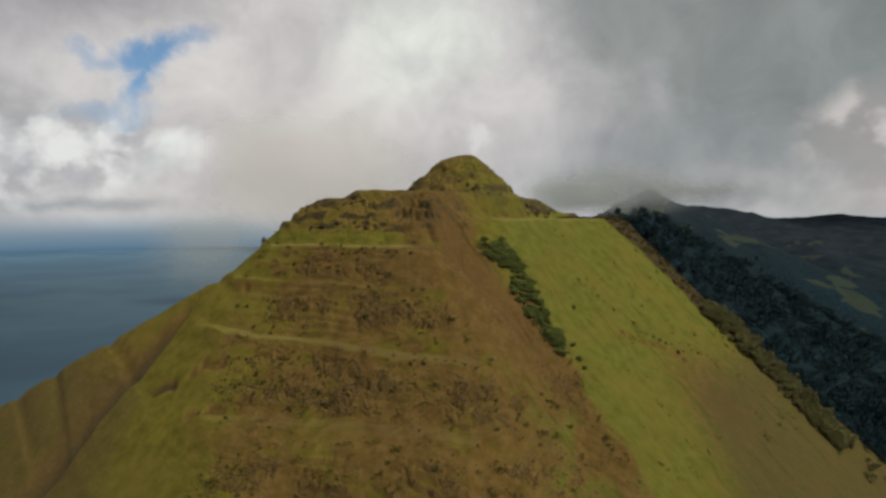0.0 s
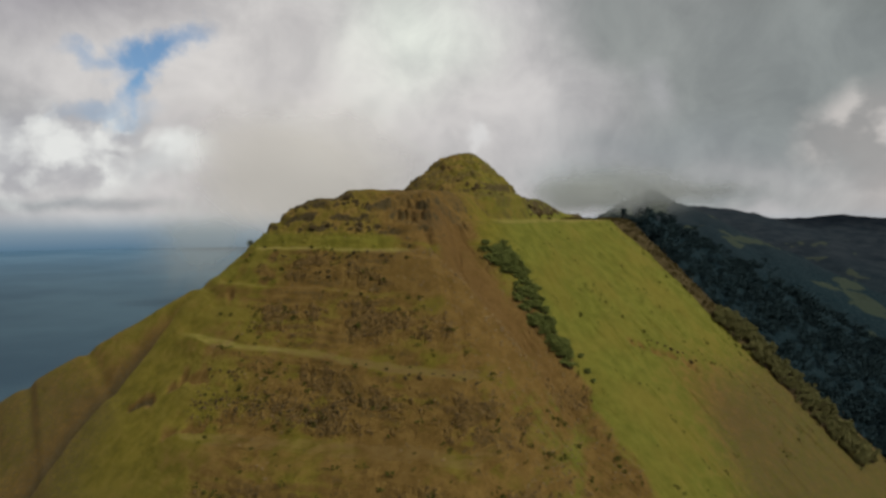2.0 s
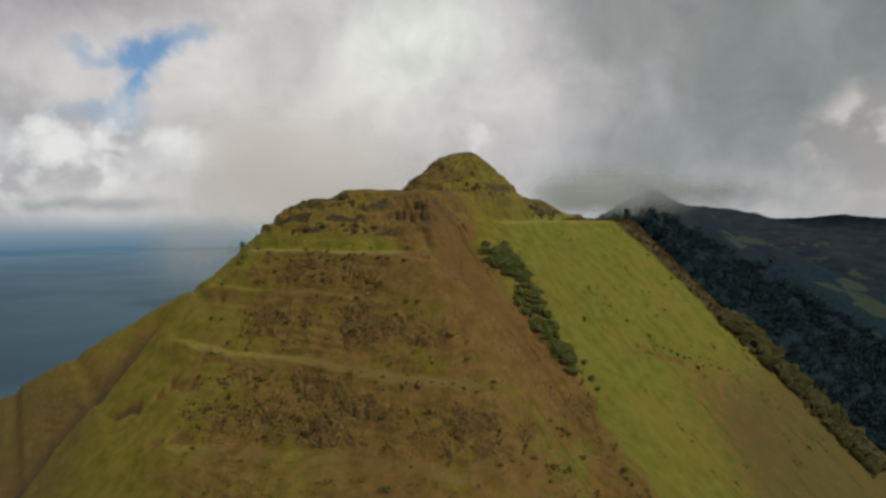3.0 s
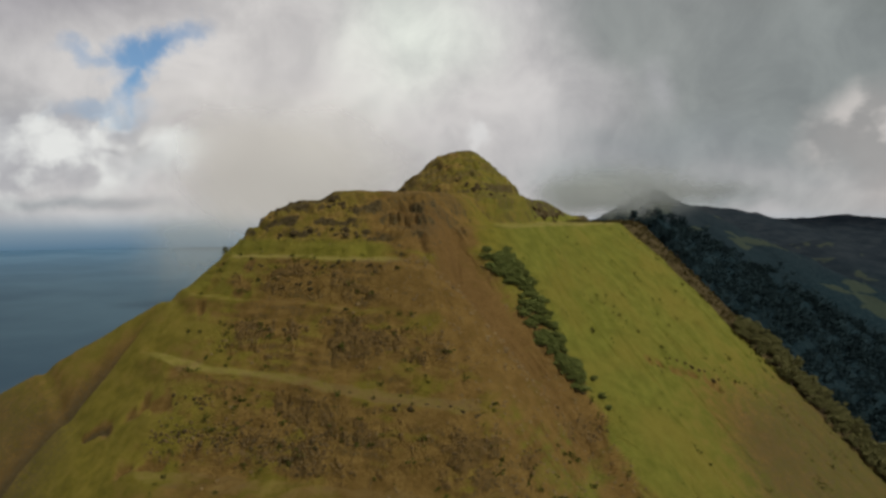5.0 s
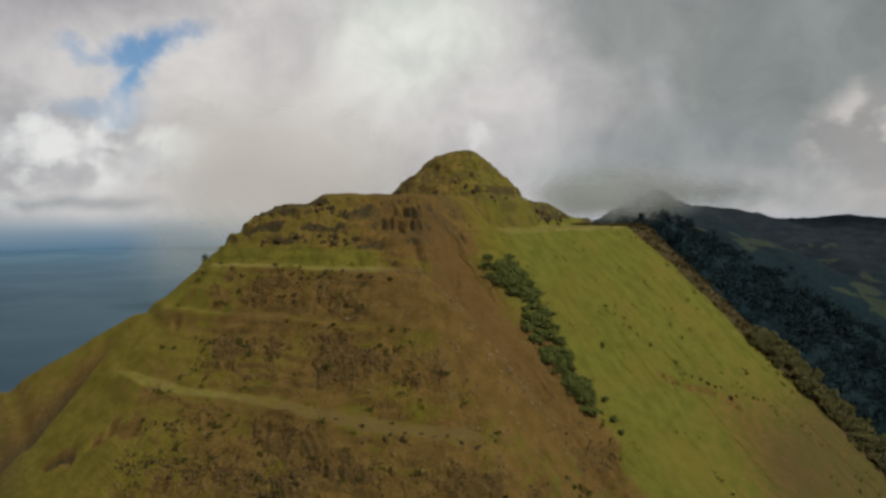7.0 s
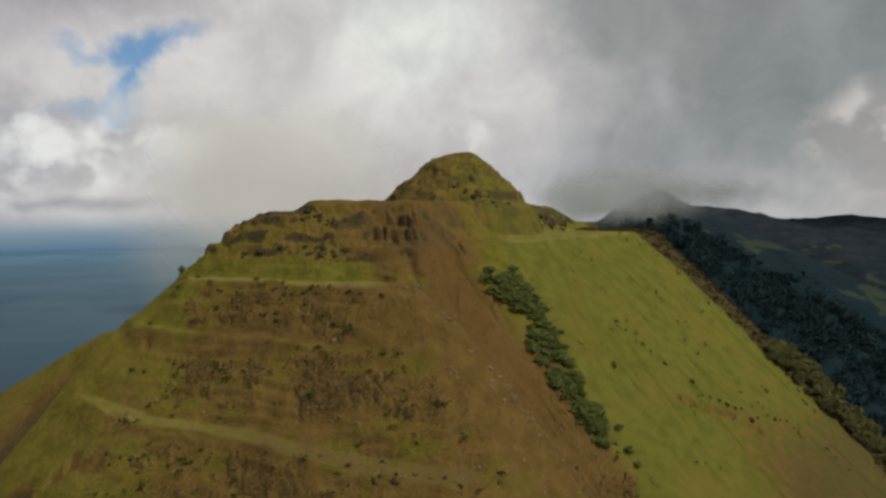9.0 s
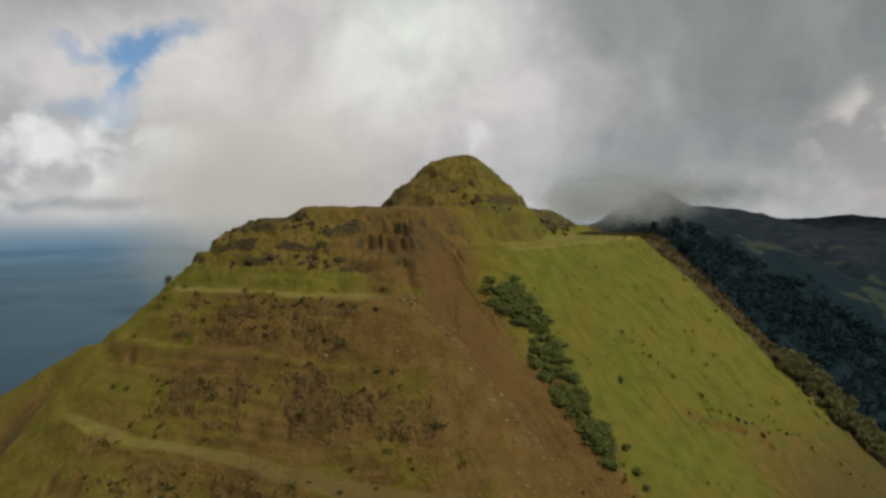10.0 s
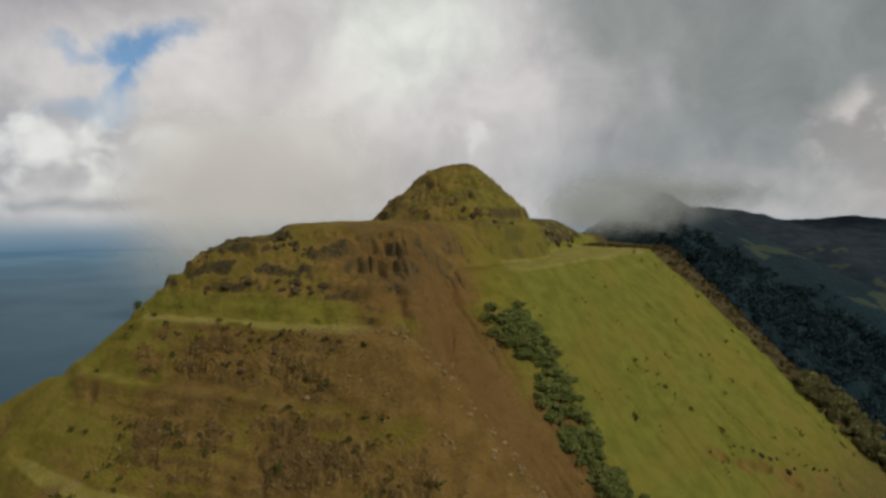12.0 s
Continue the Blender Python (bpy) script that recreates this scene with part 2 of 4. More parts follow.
def plain_material(name, dark, light, size):
    mat, tree, bsdf, pos = material(name)
    put, m, vec, ramp, mix, noi, xyz, split, attr = links(tree)
    info = tree.nodes.new("ShaderNodeObjectInfo")
    n = noi(pos, size, 5, 0.6)
    col = mix(ramp(n, 0.3, 0.7), dark, light)
    col = mix(m("MULTIPLY", info.outputs["Random"], 0.6), col, tuple(0.5 * v for v in light))
    put(bsdf.inputs["Base Color"], col)
    put(bsdf.inputs["Roughness"], 0.9)
    put(bsdf.inputs["Specular IOR Level"], 0.08)
    bump(tree, bsdf, n, 0.6, 0.2)
    return mat


def mist_material(density, seed, grain, tone, tint):
    mat, tree, bsdf, pos = material("mist")
    put, m, vec, ramp, mix, noi, xyz, split, attr = links(tree)
    n = noi(vec("ADD", vec("SCALE", pos, scale=grain), (seed * 3.1, 0, 0)), 1.0, 6, 0.6, 0.5)
    soft = ramp(m("ADD", attr("rim"), m("MULTIPLY", m("SUBTRACT", n, 0.5), 1.1)), 1.0, 0.15)
    clear, white, out = (tree.nodes.new("ShaderNode" + k) for k in ("BsdfTransparent", "BsdfDiffuse", "MixShader"))
    put(white.inputs[0], (*(tone * c for c in tint), 1))
    put(white.inputs["Normal"], vec("NORMALIZE", xyz(0.0, -0.35, 0.94)))
    put(out.inputs[0], m("MULTIPLY", m("POWER", soft, 1.5), density))
    tree.links.new(clear.outputs[0], out.inputs[1]), tree.links.new(white.outputs[0], out.inputs[2])
    tree.links.new(out.outputs[0], tree.nodes["Material Output"].inputs["Surface"])
    tree.nodes.remove(bsdf)
    return mat


HILL, SEA, BACKDROP = hill_material(), sea_material(), backdrop_material()
LEAF_DARK = leaf_material("bush_leaves", (0.078, 0.098, 0.028), (0.200, 0.222, 0.066))
LEAF_WEED = leaf_material("weed_leaves", (0.036, 0.040, 0.009), (0.090, 0.090, 0.022))
LEAF_BROWN = leaf_material("bracken_leaves", (0.050, 0.040, 0.014), (0.105, 0.082, 0.030))
LEAF_OLIVE = leaf_material("scrub_leaves", (0.080, 0.084, 0.030), (0.225, 0.208, 0.088))
# forest leaves carry the valley's cloud shadow and haze in their colour
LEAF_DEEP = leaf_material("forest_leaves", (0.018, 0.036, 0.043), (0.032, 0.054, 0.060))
STONE_DARK = plain_material("dark_rock", (0.030, 0.022, 0.010), (0.084, 0.060, 0.026), 0.8)
BARK = plain_material("bark", (0.050, 0.038, 0.026), (0.130, 0.100, 0.070), 3.0)
STONE = plain_material("stone", (0.085, 0.058, 0.026), (0.290, 0.205, 0.100), 1.5)
STONE_BROWN = plain_material("brown_rubble", (0.050, 0.034, 0.015), (0.150, 0.100, 0.044), 0.25)


# ---- the land ----
def value_noise(x, y, seed):
    """Smooth noise on a lattice of 1 m, about -1 to 1."""
    xi, yi = np.floor(x).astype(np.int64), np.floor(y).astype(np.int64)
    fx, fy = x - xi, y - yi
    ux, uy = fx * fx * fx * (fx * (fx * 6 - 15) + 10), fy * fy * fy * (fy * (fy * 6 - 15) + 10)

    def corner(i, j):
        h = (i * 374761393 + j * 668265263 + seed * 974634533) & 0xFFFFFFFF
        h = ((h ^ (h >> 13)) * 1274126177) & 0xFFFFFFFF
        ang = ((h ^ (h >> 16)) & 0xFFFF) / 65536.0 * 6.2831853
        return np.cos(ang) * (x - i) + np.sin(ang) * (y - j)

    lo = corner(xi, yi) * (1 - ux) + corner(xi + 1, yi) * ux
    hi = corner(xi, yi + 1) * (1 - ux) + corner(xi + 1, yi + 1) * ux
    return (lo * (1 - uy) + hi * uy) * 1.5


def fbm(x, y, size, octaves=4, seed=0, rough=0.5):
    out, amp = 0.0, 1.0
    if size < 45:       # keeps the lattices of the finer noises apart
        x, y = x + size * (0.31 + 0.618 * (seed % 7)), y + size * (0.17 + 0.414 * (seed % 5))
    for i in range(octaves):
        out = out + amp * value_noise(x / size + 17.3 * i, y / size - 9.1 * i, seed + i)
        size, amp = size / 2.03, amp * rough
    return out


def smin(a, b, k):
    h = np.clip(0.5 + 0.5 * (b - a) / k, 0, 1)
    return b * (1 - h) + a * h - k * h * (1 - h)


def smax(a, b, k):
    return -smin(-a, -b, k)


def step(v, a, b):
    t = np.clip((v - a) / (b - a), 0, 1)
    return t * t * (3 - 2 * t)


def bench(z, level, half, strength):
    """Flattens a slope to a track of that half height about a level, with steeper banks above and below."""
    d = z - level
    k = np.abs(d)
    flat = np.where(k < half, 0.12 * d, np.sign(d) * (0.12 * half + (k - half) * (2.88 * half) / (2 * half)))
    return np.where(k < 3 * half, z + strength * (level + flat - z), z)


def facets(x, y):
    front = 204 + 0.93 * ((y - 313) + 0.33 * (x + 17))
    front = front - 6 * step(front, 200, 182) * step(front, 118, 148) + 5 * step(front, 135, 118)
    left = 0.669 * x + 0.842 * y - 24.3
    right = -0.656 * x + 0.593 * y + 13.1
    right = right + 8 * np.exp(-((x - 40) / 26) ** 2) * step(right, 160, 190) - 7 * step(x, 80, 55) * step(right, 160, 140)
    steep = 179 + 1.15 * (x + 113) - 0.35 * (y - 368)
    gentle = 173 + 0.50 * (x + 113) - 0.60 * (y - 368)
    back = smax(steep, gentle, 4)
    s, d = (x - 180) * 0.668 - (y - 425) * 0.746, 0.746 * (x - 180) + 0.667 * (y - 425)
    crest = 147 - 0.77 * s - (0.46 - 0.1 * step(s, -60, -120) - 0.06 * step(s, -5, 15)) * d + (11.5 * step(s, -140, -90) - 3.5 * step(s, -60, -15) + 9.0 * step(s, -15, 35) + 10 * step(s, 35, 90)) * step(d, -2, 20) - 1.1 * np.maximum(d - 46 + 12 * step(s, -5, 15), 0)
    return front, left, right, back, crest, s, d


def tracks(x):
    """Level, half height and where along x each bench track runs."""
    return (
        (204.3 + 0.0 * x, 2.4 + 0.0 * x, step(x, -100, -88) * step(x, -6, -18), 1.0),
        (161.6 - 0.047 * (x + 50), 2.5 + 1.5 * step(x, -70, -20), step(x, -130, -112) * step(x, 24, 10), 0.8),
        (186.6 - 0.02 * (x + 60), 2.2 + 0.0 * x, step(x, -120, -104) * step(x, -8, -26), 0.42),
        (135.5 + 0.025 * (x + 50), 3.4 + 0.0 * x, step(x, -125, -100) * step(x, 40, 20), 0.5),
    )


def hill(x, y):
    """Height of the hill, and shares of bare face, track, knob, upper block and brown back slope."""
    front, left, right, back, crest, s, d = facets(x, y)
    wav = fbm(x, y, 60, 4, 3)
    low = smin(smin(front, left, 10), right + 2.0, 12)
    low = smin(smin(low, back, 24), crest + 2.6 * step(s, -4, -30), 3)
    soil_edge = 17 + (212 - low) * 0.66 + 6 * np.exp(-((low - 166) / 22) ** 2) + 3 * fbm(x, y, 18, 3, 8)
    face = step(x, -125, -62) * step(x - soil_edge, 4, -4)
    slide = x - soil_edge + 14
    low = low - 4.5 * np.exp(-(slide / 9) ** 2) * step(low, 235, 205) * step(low, 60, 130)
    calm = step(np.abs(x + 45) + np.abs(y - 300) * 0.4, 130, 70)
    low = low + wav * (0.8 + 1.6 * face * calm)
    spine = value_noise(x / 15 + 0.5 * wav, low / 22, 5) + 0.5 * value_noise(x / 7, low / 9, 6)
    low = low + 1.1 * face * spine * step(low, 206, 198) * step(x, -125, -100) * step(slide, -20, -48)
    along, off = (39 * (x + 9) - 23 * (y - 314)) / 45.3, (-23 * (x + 9) - 39 * (y - 314)) / 45.3 + 2.0 * fbm(x, y, 14, 3, 86)
    low = low + 2.8 * np.exp(-(off / np.where(off > 0, 8.0, 3.2)) ** 2) * step(along, -8, 10) * step(along, 84, 50)
    shelf = smin(low, 217 + 0.3 * wav, 3)
    # upper block with its cliffs
    cliff = 217 - 1.45 * (2.1 * (x - 20) - (y - 377)) / 2.33
    top = 224 + 5.0 * step(x, -88, -62) + 4.5 * step(x, -58, -48) - 12 * step(x, 72, 112) * step(y, 450, 520)
    hollow = 10 * np.exp(-((x + 12) / 15) ** 2) * step(y, 372, 350) * step(front, 197, 209)
    upper = smin(smin(smin(front + 3, left + 4, 8) - hollow, cliff, 4), smin(back + 3, crest + 20, 6), 5)
    rim = np.exp(-((upper - top - 1) / 4.5) ** 2) * step(x, -38, -52)
    upper = smin(upper + 0.9 * wav, top + 0.25 * wav, 4)
    z = np.maximum(shelf, upper)
    block = step(z, 206, 212) * step(y, 300, 318) * step(y, 470, 430) * step(x, 30, 15)
    # columns of rock above the slide
    lean = (x + 0.55 * (z - 226) + 1.8 * value_noise(x / 7, z / 9, 21)) / 3.7
    groove = np.exp(-(((lean - np.floor(lean)) - 0.5) / 0.15) ** 2) * step(value_noise(np.floor(lean) * 7.31, z / 12, 23), -0.6, -0.1)
    col = block * (step(x, -29, -24) * step(x, 4, -1) * step(z, 216, 221) * step(z, 232.5, 230) + 0.8 * step(x, -4, 2) * step(x, 20, 14) * step(z, 206, 210) * step(z, 226, 221))
    z = z - col * 2.0 * groove * (0.5 + 0.5 * step(fbm(x, z, 8, 2, 24), -0.3, 0.3))
    # broken ledges
    ph = (z + 2.6 * fbm(x, y, 22, 4, 33)) / 6.0
    fr = ph - np.floor(ph)
    patch = step(fbm(x, y + z, 16, 3, 35), -0.25, 0.25)
    crown = block * step(z, 210.5, 213.5) * step(x, 2, -16) * step(top - z, 0.3, 3.5)
    z = z + crown * patch * 6.0 * 0.9 * (step(fr, 0.32, 0.68) - fr)
    z = z + crown * 1.0 * (0.5 - np.abs(fbm(x, z * 1.2, 7, 3, 37, 0.6)) * 1.6)
    # round knob on top
    rough = 0.9 * (0.5 - np.abs(fbm(x, y, 8, 3, 39, 0.6)) * 1.5)
    r = np.hypot(np.where(x > 14, 1.1, 1.0) * (x - 14), (y - 460) * 0.75)
    knob = 261.5 - 23 * step(r, 4, 46) - np.maximum(r - 36, 0) * 0.7 - np.maximum(r - 48, 0) * 2.5 + 0.8 * fbm(x, y, 14, 4, 41) + rough
    knob = knob + 1.1 * fbm(x * 1.5, (y - 460) * 0.6 + 0.4 * knob, 11, 3, 44, 0.6) * step(r, 6, 16)
    furrow = value_noise(np.arctan2(y - 460, x - 14) * 5.5 + 0.3 * wav, r / 30, 48)
    knob = knob - 0.9 * step(np.abs(furrow), 0.16, 0.0) * step(r, 5, 14) * step(r, 46, 30) * step(fbm(x, y, 12, 2, 49), -0.35, 0.15)
    kp = (knob + 1.8 * fbm(x, y, 20, 2, 43)) / 7.5
    kf = kp - np.floor(kp)
    knob = knob - 2.2 * step(knob, 240.5, 237.5) * step(knob, 233, 236.5) * step(x, 2, 14)
    knob = knob + step(knob, 257, 250) * step(fbm(x, y, 16, 2, 45), -0.2, 0.3) * 7.5 * 0.5 * (step(kf, 0.3, 0.7) - kf)
    on_knob = step(knob - z, -1, 1)
    z = smax(z, knob, 2.0)
    road = np.zeros_like(z)
    for level, half, along, wear in tracks(x):
        level = level + 0.7 * fbm(x, y, 30, 2, 47)
        ok = along * step(y, 420, 380)
        nz = bench(z, level, half, ok)
        road = np.maximum(road, wear * ok * step(np.abs(nz - level), 0.9, 0.3))
        z = nz
    shelf_road = step(np.abs(z - 217), 1.6, 0.4) * step(x, 24, 34) * step(x, 140, 125) * step(y, 560, 520)
    road = np.maximum(road, 0.75 * shelf_road)
    # rough ground, ledges and gullies
    bare = face * (1 - road) * step(low, 216, 204)
    slip = np.exp(-np.abs((slide + 1) / np.where(slide < -1, 15 + 0.4 * np.clip(206 - z, 0, 40), 14)) ** 2.3) * (0.55 + 0.45 * step(z, 140, 178)) * step(z, 232, 222) * step(x - soil_edge, 3, -2)
    slip = slip * (0.30 + 0.70 * step(off, 4, -3))
    bare = bare * (1 - 0.85 * slip) * (1 - 0.75 * step(off, -4, 2) * step(off, 34, 14) * step(x, -24, -8))
    wob = 3 * fbm(x, y, 40, 3, 53)
    rubble = np.zeros_like(z)
    for hi, lo in ((203, 188), (183, 166), (158, 138), (130, 106)):
        rubble = np.maximum(rubble, step(z + wob, lo - 3, lo + 3) * step(z + wob, hi + 2, hi - 4))
    rubble = rubble * bare * step(x, -112, -75) * step(fbm(x + 0.2 * y, z * 1.5, 17, 4, 57, 0.7) + 0.35 * fbm(x, z, 6, 3, 58, 0.7), -0.3, 0.7)
    z = z + fbm(x, y, 9, 5, 51, 0.55) * (0.22 + 0.45 * bare + 0.4 * block)
    lumps = 1 - np.abs(fbm(x / 1.5, z * 1.2, 5.0, 3, 61, 0.6)) * 2.2
    z = z + rubble * 0.8 * lumps
    pl = (z + 1.6 * fbm(x, y, 20, 4, 63)) / 3.6
    fl = pl - np.floor(pl)
    broken = step(fbm(x / 2.2, z * 1.8, 11, 3, 65, 0.6), -0.1, 0.3)
    z = z + bare * broken * 3.6 * 0.6 * (step(fl, 0.34, 0.66) - fl)
    z = z + bare * 0.35 * (0.4 - np.abs(fbm(x, z * 1.3, 4.5, 3, 67, 0.6)))
    z = z + bare * 1.0 * fbm(x / 1.6, z * 1.4, 13, 3, 85)
    z = z - 1.2 * slip * (1 - np.clip(3.0 * np.abs(value_noise(slide / 6 + 0.4 * wav, z / 40, 68)), 0, 1))
    gul = value_noise(x / 30 + (y - 330) / 45, y / 200, 71)
    z = z - 2.0 * step(np.abs(gul), 0.25, 0.0) * step(x, -95, -120)
    gully = x + 153 + 0.95 * (318 - y) + 3.0 * fbm(x, y, 30, 3, 73)
    ditch = np.exp(-(gully / np.where(gully > 0, 5.5, 20)) ** 2) * step(y, 345, 322) * step(x, -90, -120)
    z = z - 8.0 * ditch
    across = (23 * (x + 9) + 39 * (y - 314)) / 45.3
    runnel = value_noise(across / 6.5 + 0.5 * wav, along / 70, 101) + 0.35 * value_noise(across / 2.6, along / 25, 102)
    z = z - 1.2 * step(np.abs(runnel), 0.30, 0.0) * step(fbm(x, y, 20, 2, 103), -0.3, 0.2) * step(slide, -34, -16) * step(x - soil_edge, 12, 2) * step(z, 182, 166)
    run = value_noise((x + 0.9 * (y - 300)) / 24, (y - x) / 150, 77)
    run = run + 0.22 * value_noise((x + 0.9 * (y - 300)) / 6, (y - x) / 40, 78)
    swell = value_noise((x + 0.9 * (y - 300)) / 38, (y - x) / 190, 76)
    z = z + (1.6 * swell - 1.1 * step(np.abs(run), 0.16, 0.0) * step(fbm(x, y, 45, 2, 74), -0.2, 0.2)) * step(x - soil_edge, 4, 20) * step(d, -2, -12) * (1 - shelf_road)
    cut = np.zeros_like(z)
    ragged = 2.5 * fbm(x, y, 14, 3, 79)
    for x0, y0, x1, y1, wide in ((97, 343, 141, 365, 2.2), (-121, 296, -97, 288, 2.6), (-140, 299, -122, 293, 2.2), (-114, 273, -82, 270, 2.4), (-106, 301, -96, 297, 3.0), (-103, 325, -100, 319, 1.5)):
        long = math.hypot(x1 - x0, y1 - y0)
        along = ((x - x0) * (x1 - x0) + (y - y0) * (y1 - y0)) / long
        off = ((x - x0) * (y1 - y0) - (y - y0) * (x1 - x0)) / long + ragged
        cut = np.maximum(cut, np.exp(-(off / wide) ** 2) * step(along, -2, 4) * step(along, long + 2, long - 4))
    cut = cut * step(fbm(x, y, 9, 2, 83), -0.45, 0.1)
    z = z - 2.6 * cut
    beyond = np.maximum(step(d + 1.5 * fbm(x, y, 16, 2, 82), 3, 6.5) * step(x, 100, 125) * (1 - 0.85 * step(s, 55, 85)), 0.95 * ditch)
    beyond = np.maximum(beyond, 0.62 * np.exp(-((x - 142) / 30) ** 2 - ((y - 345) / 26) ** 2))
    beyond = np.maximum(beyond, cut)
    rim = np.clip(rim * block, 0, 1)
    return z, face, road, on_knob, block, beyond, slip, rubble, rim


def valley(x, y):
    """Forested spurs and far hills behind, falling below the sea on the other side."""
    rug = fbm(x, y, 90, 5, 91, 0.55)
    base = 52 + 22 * fbm(x, y, 420, 4, 81)
    spur = 222 - 0.56 * np.maximum(x - 212, 0) - 0.85 * np.maximum(212 - x, 0) - 0.10 * np.maximum(y - 672, 0) - 0.62 * np.maximum(672 - y, 0) + 7 * rug
    peak = 282 - 0.62 * np.hypot((x - 500) * 0.9, (y - 1540) * 0.55) + 9 * rug
    ridge = 266 - 52 * step(x, 1200, 1650) - 0.20 * np.abs(y - 3000) - 200 * step(x, 900, 500) + 20 * fbm(x, y, 420, 5, 95) + 7 * fbm(x, y, 110, 4, 96)
    mid = 148 - 0.16 * np.abs(y - 1800 + 0.3 * (x - 900)) - 0.03 * (x - 700) - 200 * step(x, 640, 420) + 24 * fbm(x, y, 300, 5, 97)
    other = np.maximum(np.maximum(base, spur), np.maximum(np.maximum(ridge, mid), peak))
    other = other + 3.0 * fbm(x, y, 26, 3, 99)
    other = other - 500 * step(x + 0.02 * y, 90, -160)
    clear = step(fbm(x, y, 150, 4, 87, 0.6), 0.30, 0.55) * step(np.maximum(mid, peak) - np.maximum(base, spur), -5, 20) * step(y, 2500, 2100)
    return np.maximum(other, -60), clear


def land(x, y):
    """Ground height and its kinds, for a grid of places; the hill is worked out only where it stands."""
    other, clear = valley(x, y)
    rows, cols = np.nonzero((y[:, 0] > -20) & (y[:, 0] < 900))[0], np.nonzero((x[0] > -560) & (x[0] < 460))[0]
    kinds = [np.full_like(other, -300.0)] + [np.zeros_like(other) for _ in range(8)]
    if len(rows) and len(cols):
        part_of = np.ix_(rows, cols)
        for whole, piece in zip(kinds, hill(x[part_of], y[part_of])):
            whole[part_of] = piece
    z, face, road, on_knob, block, beyond, slip, rubble, rim = kinds
    wood = step(other - z, -4, 4)
    return smax(z, other, 6), face, road, wood, on_knob, block, beyond, clear, slip, rubble, rim


def grow(a, b, fine, lo, hi, rate_lo, rate_hi):
    """Grid lines, fine between a and b and ever wider outside."""
    mid = list(np.arange(a, b, fine))
    up, d = [b], fine
    while up[-1] < hi:
        d *= rate_hi
        up.append(up[-1] + d)
    down, d = [], fine
    p = a
    while p > lo:
        d *= rate_lo
        p -= d
        down.append(p)
    return np.array(down[::-1] + mid + up)


def sheet(name, xs, ys, z, mat, layers=()):
    nx, ny = len(xs), len(ys)
    gx, gy = np.meshgrid(xs, ys)
    co = np.stack([gx, gy, z], -1).reshape(-1, 3)
    i = (np.arange(ny - 1)[:, None] * nx + np.arange(nx - 1)[None, :]).reshape(-1)
    quads = np.stack([i, i + 1, i + 1 + nx, i + nx], -1).reshape(-1)
    me = bpy.data.meshes.new(name)
    me.vertices.add(nx * ny)
    me.vertices.foreach_set("co", co.reshape(-1))
    me.loops.add(len(quads))
    me.loops.foreach_set("vertex_index", quads)
    me.polygons.add(len(i))
    me.polygons.foreach_set("loop_start", np.arange(0, len(quads), 4))
    me.polygons.foreach_set("use_smooth", np.ones(len(i), dtype=bool))
    me.update(calc_edges=True)
    for key, values in layers:
        me.attributes.new(key, "FLOAT", "POINT").data.foreach_set("value", values.reshape(-1).astype(np.float32))
    me.materials.append(mat)
    return new(name, me)


XS = grow(-215, 255, 0.5, -1500, 4300, 1.05, 1.02)
YS = grow(215, 462, 0.5, -900, 4500, 1.08, 1.02)
GX, GY = np.meshgrid(XS, YS)
GZ, FACE, ROAD, WOOD, KNOB, BLOCK, BEYOND, CLEAR, SLIP, RUBBLE, RIM = land(GX, GY)
SLOPE = np.hypot(np.gradient(GZ, axis=1) / np.gradient(XS)[None, :], np.gradient(GZ, axis=0) / np.gradient(YS)[:, None])
PATCH = fbm(GX, GY + GZ, 13, 4, 113)
ROCK_SHADE = step(SLOPE, 1.2, 2.0) * np.clip(BLOCK + 0.9 * KNOB + 0.5 * FACE * (1 - 0.8 * SLIP), 0, 1) * (0.45 + 0.55 * step(PATCH, -0.25, 0.25))
ROCK_SHADE = ROCK_SHADE * (1 - 0.6 * KNOB * step(GX, 12, 24))
ROCK_SHADE = np.maximum(ROCK_SHADE, 0.85 * BEYOND * step(GX, 90, 120) * (1 - step(np.abs(GX - 118), 40, 30) * step(GY, 400, 380)))
ROCK_SHADE = np.maximum(ROCK_SHADE, 0.75 * KNOB * step(np.abs(GZ - 238.5 + 2.5 * PATCH), 3.2, 1.4) * step(GX, 4, 14) * step(PATCH, -0.5, 0.1))
ROCK_SHADE = np.maximum(ROCK_SHADE, np.maximum(0.8 * RIM, KNOB * (0.30 + 0.25 * step(PATCH + 0.25 * step(GX, 10, -15), -0.3, 0.5))))
BLOTCH = 0.85 * fbm(GX, GZ * 1.6, 34, 4, 111) + 0.5 * fbm(GX - 0.3 * GZ, GZ * 1.8, 12, 3, 115)
SOIL = FACE * (0.60 + 0.12 * step(GX, -90, -60) + 0.50 * BLOTCH + 0.25 * RUBBLE - 0.15 * ROAD * step(GX, -30, -70)) * step(GZ, 212, 202)
SOIL = np.clip(np.maximum(SOIL, 0.95 * SLIP) + 0.30 * step(SLOPE, 1.25, 1.9) * (1 - BLOCK) * (1 - 0.8 * KNOB) + (0.8 - 0.35 * step(GX, 60, 100)) * BEYOND + 0.50 * BLOCK * (1 - KNOB) + (0.26 + 0.28 * step(GX, 24, 6)) * KNOB + 0.42 * step(GX, 85, 140) * step(GZ, 165, 125) + 0.22 * step(GX, -85, -130) + 0.25 * step(GX, -150, -175), 0, 1)
OFF = (-23 * (GX + 9) - 39 * (GY - 314)) / 45.3
